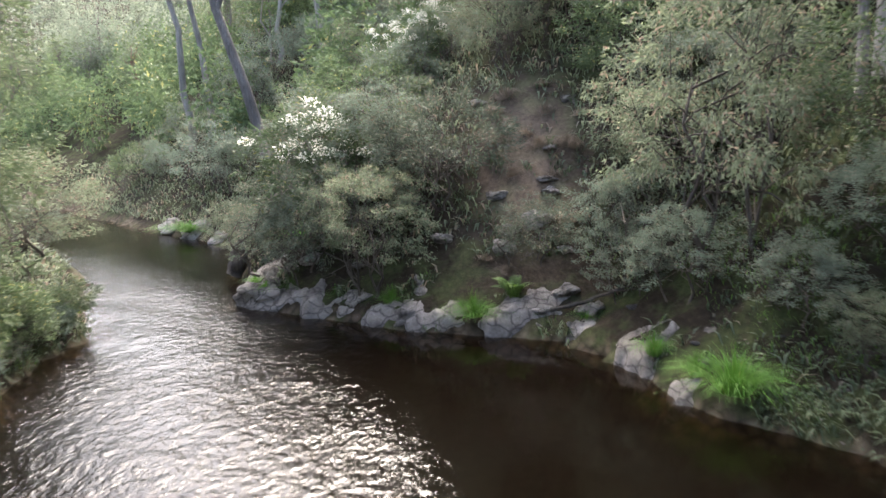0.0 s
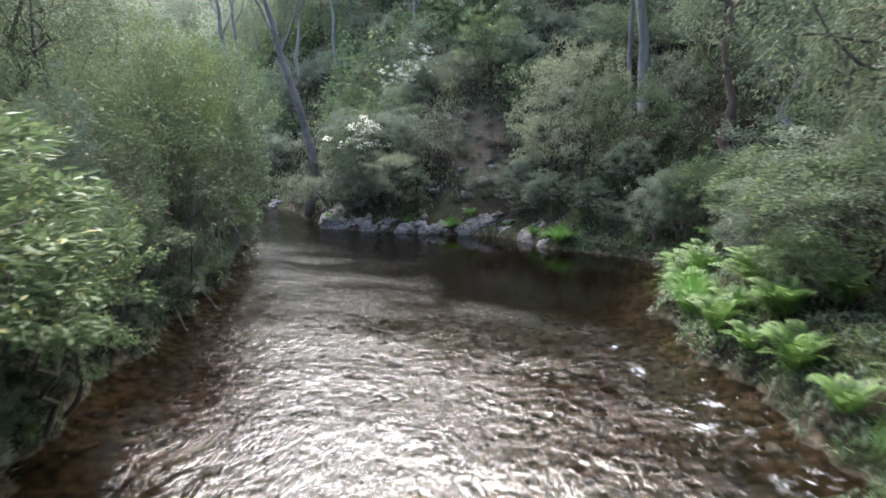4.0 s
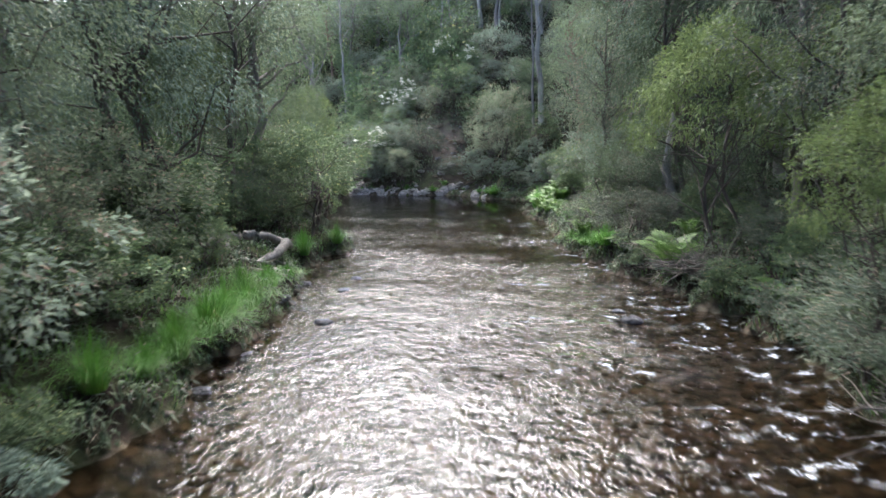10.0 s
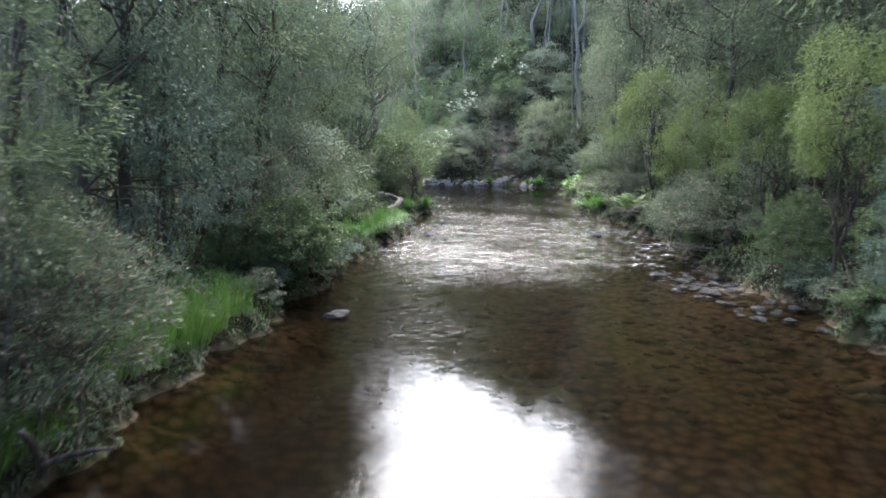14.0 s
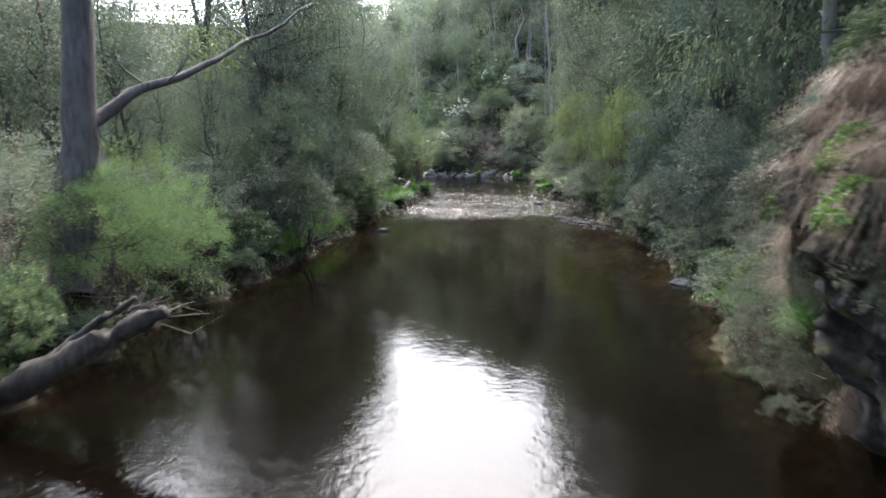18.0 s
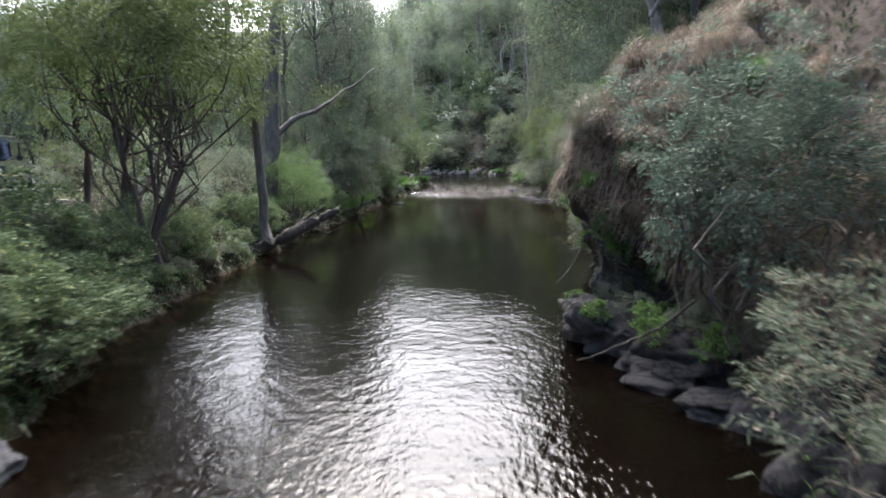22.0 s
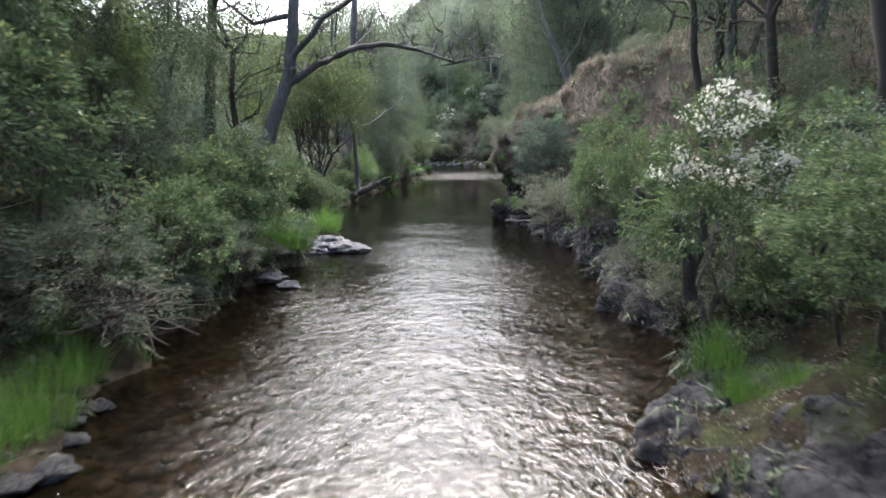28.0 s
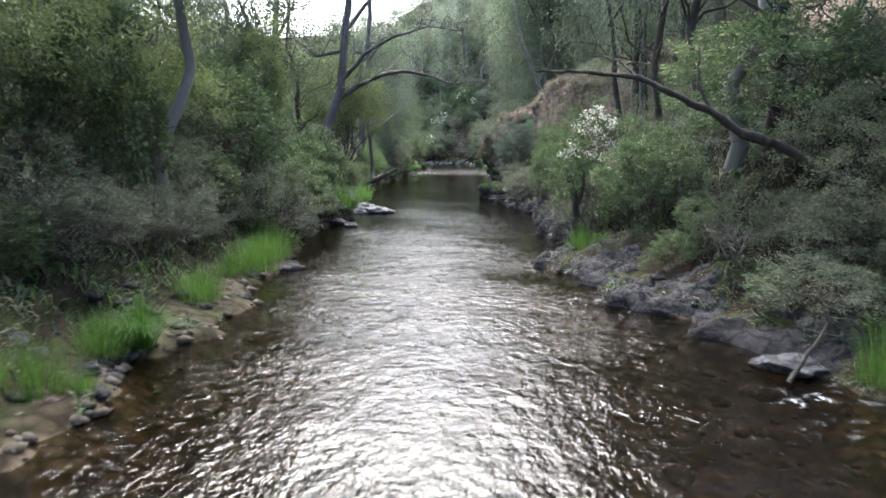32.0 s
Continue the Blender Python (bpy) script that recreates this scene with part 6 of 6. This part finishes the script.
ground_cover("bank_grass", "thin green grass along both banks", 52000, (-10, 10), (-96, 14), (0.05, 3.2), (0.1, 0.36), 0.014, LEAF["sedge"], 1, patch=(-0.1, 3.0))
ground_cover("weeds", "low leafy weeds between the shrubs", 70000, (-10, 10), (-96, 16), (0.05, 4.0), (0.08, 0.3), 0.045, LEAF["dark"], 2, broad_leaf=True, patch=(-0.4, 2.0))
ground_cover("bracken", "dull bracken and seedlings on the banks", 36000, (-14, 14), (-96, 20), (0.3, 7.0), (0.15, 0.45), 0.045, LEAF["grey"], 3, broad_leaf=True, patch=(-0.7, 4.0))
ground_cover("leaf_litter", "fallen leaves and bark on the ground", 26000, (-12, 12), (-96, 18), (0.05, 6.0), (0.03, 0.1), 0.05, LEAF["twig"], 4, broad_leaf=True, bend=0.9, patch=(-2, 3))
ground_cover("bank_litter", "brown leaves, bark and twigs on the rocky ledge", 14000, (2, 8), (-88, -76), (0.0, 2.4), (0.02, 0.06), 0.02, LEAF["twig"], 19, right=True, broad_leaf=True, bend=0.9, patch=(-2, 3))
ground_cover("dry_grass", "dry straw-coloured grass on the bare slope", 100000, (2, 18), (-67, -44), (1.0, 13), (0.15, 0.45), 0.02, LEAF["straw"], 5, right=True, bend=0.75, hang=0.35, patch=(-0.6, 2.5))
# Scrub at the bend uses the haze-lightened leaf colour.
ground_cover("hillside_scrub", "low scrub covering the hillside", 90000, (-30, 34), (12, 44), (0.4, 30), (0.15, 0.5), 0.065, LEAF["olive"], 7, broad_leaf=True, patch=(-0.9, 5.0))
ground_cover("hillside_scrub", "low scrub covering the wooded slope", 34000, (4, 30), (-43, 12), (3, 26), (0.15, 0.5), 0.065, LEAF["grey"], 8, right=True, broad_leaf=True, patch=(-0.7, 5.0))
ground_cover("hillside_scrub", "low scrub below the tall gums", 28000, (4, 30), (-100, -67), (3, 26), (0.15, 0.45), 0.055, LEAF["grey"], 18, right=True, broad_leaf=True, patch=(-0.7, 5.0))
ground_cover("forest_floor_plants", "low plants on the level forest floor", 40000, (-34, -6), (-100, 24), (3, 28), (0.15, 0.45), 0.065, LEAF["dark"], 9, right=False, broad_leaf=True, patch=(-0.6, 5.0))
for x, y, v, h in ((0, -55.6, 0.4, 1.0), (0, -56.8, 0.3, 0.7), (0, -53.6, 0.44, 0.8), (0, -58.4, 0.14, 0.7), (0, -57.7, 0.36, 0.9), (0, -52.4, 0.36, 0.6)):
    x, z = (float(q) for q in bluff_surface(np.array(y), np.array(v)))
    fern_sprig.put(x + 0.05, y, h * 0.75, h * 0.7, z=z, lean=(0, -45), turn=0, label="yellow-green sprig growing from the rock face")


def pebbles(name, label, seed, n, stretches, xr, shore, tones):
    """Cobbles of the creek bed, or of a dry strip of shore."""
    rng = np.random.default_rng(seed)
    x, pick = rng.uniform(*xr, n * 4), rng.integers(0, len(stretches), n * 4)
    y = np.choose(pick, [rng.uniform(a, b, n * 4) for a, b in stretches])
    d = np.minimum(to_line(x, y, LEFT), to_line(x, y, RIGHT))
    ok = ~in_creek(x, y) & (d < shore) if shore else in_creek(x, y)
    x, y = x[ok][:n], y[ok][:n]
    z, n = land(x, y)[0] - (0.03 if shore else 0.0), len(x)
    ball = np.array([(0, 0, 1), (1, 0, 0.1), (0.3, 0.95, 0), (-0.8, 0.6, 0.1), (-0.8, -0.6, 0), (0.3, -0.95, 0.1), (0, 0, -0.6)])
    size = (0.05 + 0.14 * rng.random(n) ** 2.5) * (0.75 if shore else 1.0)
    turn = rng.uniform(0, 6.28, n)
    c, s = np.cos(turn), np.sin(turn)
    shape = ball[None] * (1 + rng.normal(0, 0.12, (n, 7, 3))) * size[:, None, None] * np.array([1.2, 0.85, 0.6])
    verts = np.stack([shape[..., 0] * c[:, None] - shape[..., 1] * s[:, None] + x[:, None], shape[..., 0] * s[:, None] + shape[..., 1] * c[:, None] + y[:, None], np.minimum(shape[..., 2] + z[:, None], 9.0 if shore else -0.02)], 2).reshape(-1, 3)
    tri = [(0, k, k % 5 + 1) for k in range(1, 6)] + [(6, k % 5 + 1, k) for k in range(1, 6)]
    faces = np.concatenate([np.arange(n)[:, None] * 7 + np.array(t) for t in tri])
    n2 = Nodes(name)
    colour = n2.ramp(n2.add("NewGeometry").outputs["Random Per Island"], list(zip((0.0, 0.5, 0.85, 1.0), tones)))
    grain = n2.noise(20.0)
    n2.bsdf.inputs["Roughness"].default_value, n2.bsdf.inputs["Specular IOR Level"].default_value = 0.9, 0.1
    n2.link(n2.mix(0.4, colour, n2.ramp(grain, [(0.3, (0.03, 0.022, 0.014)), (0.7, (0.14, 0.11, 0.08))])), n2.bsdf.inputs["Base Color"])
    return tagged(new(name, mesh_of(name, verts, faces, n2.mat, True)), label, "cobbles", kind="stuff")


pebbles("creek_bed_cobbles", "brown cobbles on the creek bed", 12, 5200, [(-36, 2), (-95, -60)], (-6, 6), 0, [(0.04, 0.03, 0.02), (0.09, 0.074, 0.057), (0.14, 0.124, 0.106), (0.16, 0.125, 0.085)])
pebbles("shore_cobbles", "grey cobbles and gravel on the low shore", 13, 420, [(-91, -77)], (-4.3, -2.2), 0.85, [(0.025, 0.023, 0.02), (0.055, 0.05, 0.045), (0.09, 0.084, 0.078), (0.125, 0.11, 0.09)])
pebbles("shore_cobbles", "grey cobbles along the grassy edge", 14, 110, [(-25, -15)], (-5.0, -3.0), 0.4, [(0.025, 0.023, 0.02), (0.055, 0.05, 0.045), (0.09, 0.084, 0.078), (0.125, 0.11, 0.09)])


# ---- the camp on the level bank: a parked car and a picnic table ----
def paint(name, colour, rough=0.3, metal=0.0, coat=0.0):
    n = Nodes(name)
    grime = n.noise(4.0, 5.0)
    n.link(n.ramp(grime, [(0.3, tuple(0.8 * c for c in colour)), (0.7, colour)]), n.bsdf.inputs["Base Color"])
    n.bsdf.inputs["Roughness"].default_value, n.bsdf.inputs["Metallic"].default_value, n.bsdf.inputs["Coat Weight"].default_value = rough, metal, coat
    return n.mat


def box_mesh(name, size, at, material, bevel=0.02, taper=1.0):
    bm = bmesh.new()
    bmesh.ops.create_cube(bm, size=1.0)
    for v in bm.verts:
        k = taper if v.co.z > 0 else 1.0
        v.co = Vector((v.co.x * size[0] * k, v.co.y * size[1] * k, v.co.z * size[2])) + Vector(at)
    bmesh.ops.bevel(bm, geom=bm.edges[:], offset=bevel, segments=2, affect="EDGES")
    me = bpy.data.meshes.new(name)
    bm.to_mesh(me)
    bm.free()
    me.materials.append(material)
    return me


def wheel_mesh(r, w, at, material):
    b = Build()
    x, y, z = at
    b.tube([(x - w / 2, y, z), (x - w / 2 + 0.02, y, z), (x + w / 2 - 0.02, y, z), (x + w / 2, y, z)], [r * 0.9, r, r, r * 0.9], 20)
    return b.mesh("wheel", material)


def car(x, y, turn):
    body_paint, glass = paint("dark_blue_paint", (0.02, 0.026, 0.05), 0.25, 0.0, 1.0), paint("car_glass", (0.02, 0.025, 0.03), 0.05)
    rubber, metal, lamp = paint("tyre_rubber", (0.02, 0.02, 0.02), 0.9), paint("rim_metal", (0.5, 0.5, 0.52), 0.35, 1.0), paint("lamp_lens", (0.6, 0.62, 0.65), 0.1)
    root = tagged(new("car"), "dark blue four-wheel drive parked behind the bushes", "car")
    part("body", box_mesh("body", (1.8, 4.4, 0.75), (0, 0, 0.75), body_paint, 0.12), root)
    part("cabin", box_mesh("cabin", (1.66, 2.9, 0.68), (0, 0.45, 1.42), body_paint, 0.1, 0.86), root)
    part("windscreen", box_mesh("windscreen", (1.36, 0.04, 0.46), (0, -0.96, 1.44), glass, 0.01, 0.94), root)
    part("rear_window", box_mesh("rear_window", (1.3, 0.04, 0.4), (0, 1.87, 1.46), glass, 0.01, 0.94), root)
    for side in (-1, 1):
        for k in (-0.25, 0.95):
            part("side_window", box_mesh("side_window", (0.04, 1.0, 0.4), (side * 0.8, k, 1.42), glass, 0.01), root)
        part("headlight", box_mesh("headlight", (0.34, 0.06, 0.18), (side * 0.66, -2.19, 0.88), lamp, 0.03), root)
        part("mirror", box_mesh("mirror", (0.16, 0.1, 0.14), (side * 1.0, -0.75, 1.2), body_paint, 0.03), root)
        for k in (-1.35, 1.35):
            wheel = part("wheel", wheel_mesh(0.37, 0.24, (side * 0.82, k, 0.37), rubber), root)
            part("rim", wheel_mesh(0.22, 0.26, (side * 0.825, k, 0.37), metal), wheel)
    part("roof_rack", box_mesh("roof_rack", (1.2, 1.8, 0.04), (0, 0.45, 1.8), metal, 0.01), root)
    part("bumper", box_mesh("bumper", (1.7, 0.14, 0.2), (0, -2.24, 0.5), rubber, 0.04), root)
    root.matrix_basis = pose(x, y, level(x, y) + 0.05, 0, 0, turn)


def picnic_table(x, y, turn):
    wood = paint("silvered_timber", (0.27, 0.25, 0.22), 0.85)
    root = tagged(new("picnic_table"), "weathered timber picnic table under the trees", "table")
    for k in range(5):
        part("board", box_mesh("board", (1.8, 0.14, 0.04), (0, -0.3 + 0.15 * k, 0.76), wood, 0.006), root)
    for side in (-1, 1):
        for k in range(2):
            part("seat_board", box_mesh("seat_board", (1.8, 0.14, 0.04), (0, side * (0.66 + 0.15 * k), 0.45), wood, 0.006), root)
        part("seat_bearer", box_mesh("seat_bearer", (0.07, 1.7, 0.09), (side * 0.65, 0, 0.385), wood, 0.006), root)
        for way in (-1, 1):
            b = Build()
            b.tube([(side * 0.65, way * 0.62, 0.0), (side * 0.65, way * 0.22, 0.74)], [0.05, 0.05], 8)
            part("leg", b.mesh("leg", wood, False), root)
    root.matrix_basis = pose(x, y, level(x, y) + 0.01, 0, 0, turn)


car(-12.8, -50.0, 25)
picnic_table(-10.4, -52.2, 12)
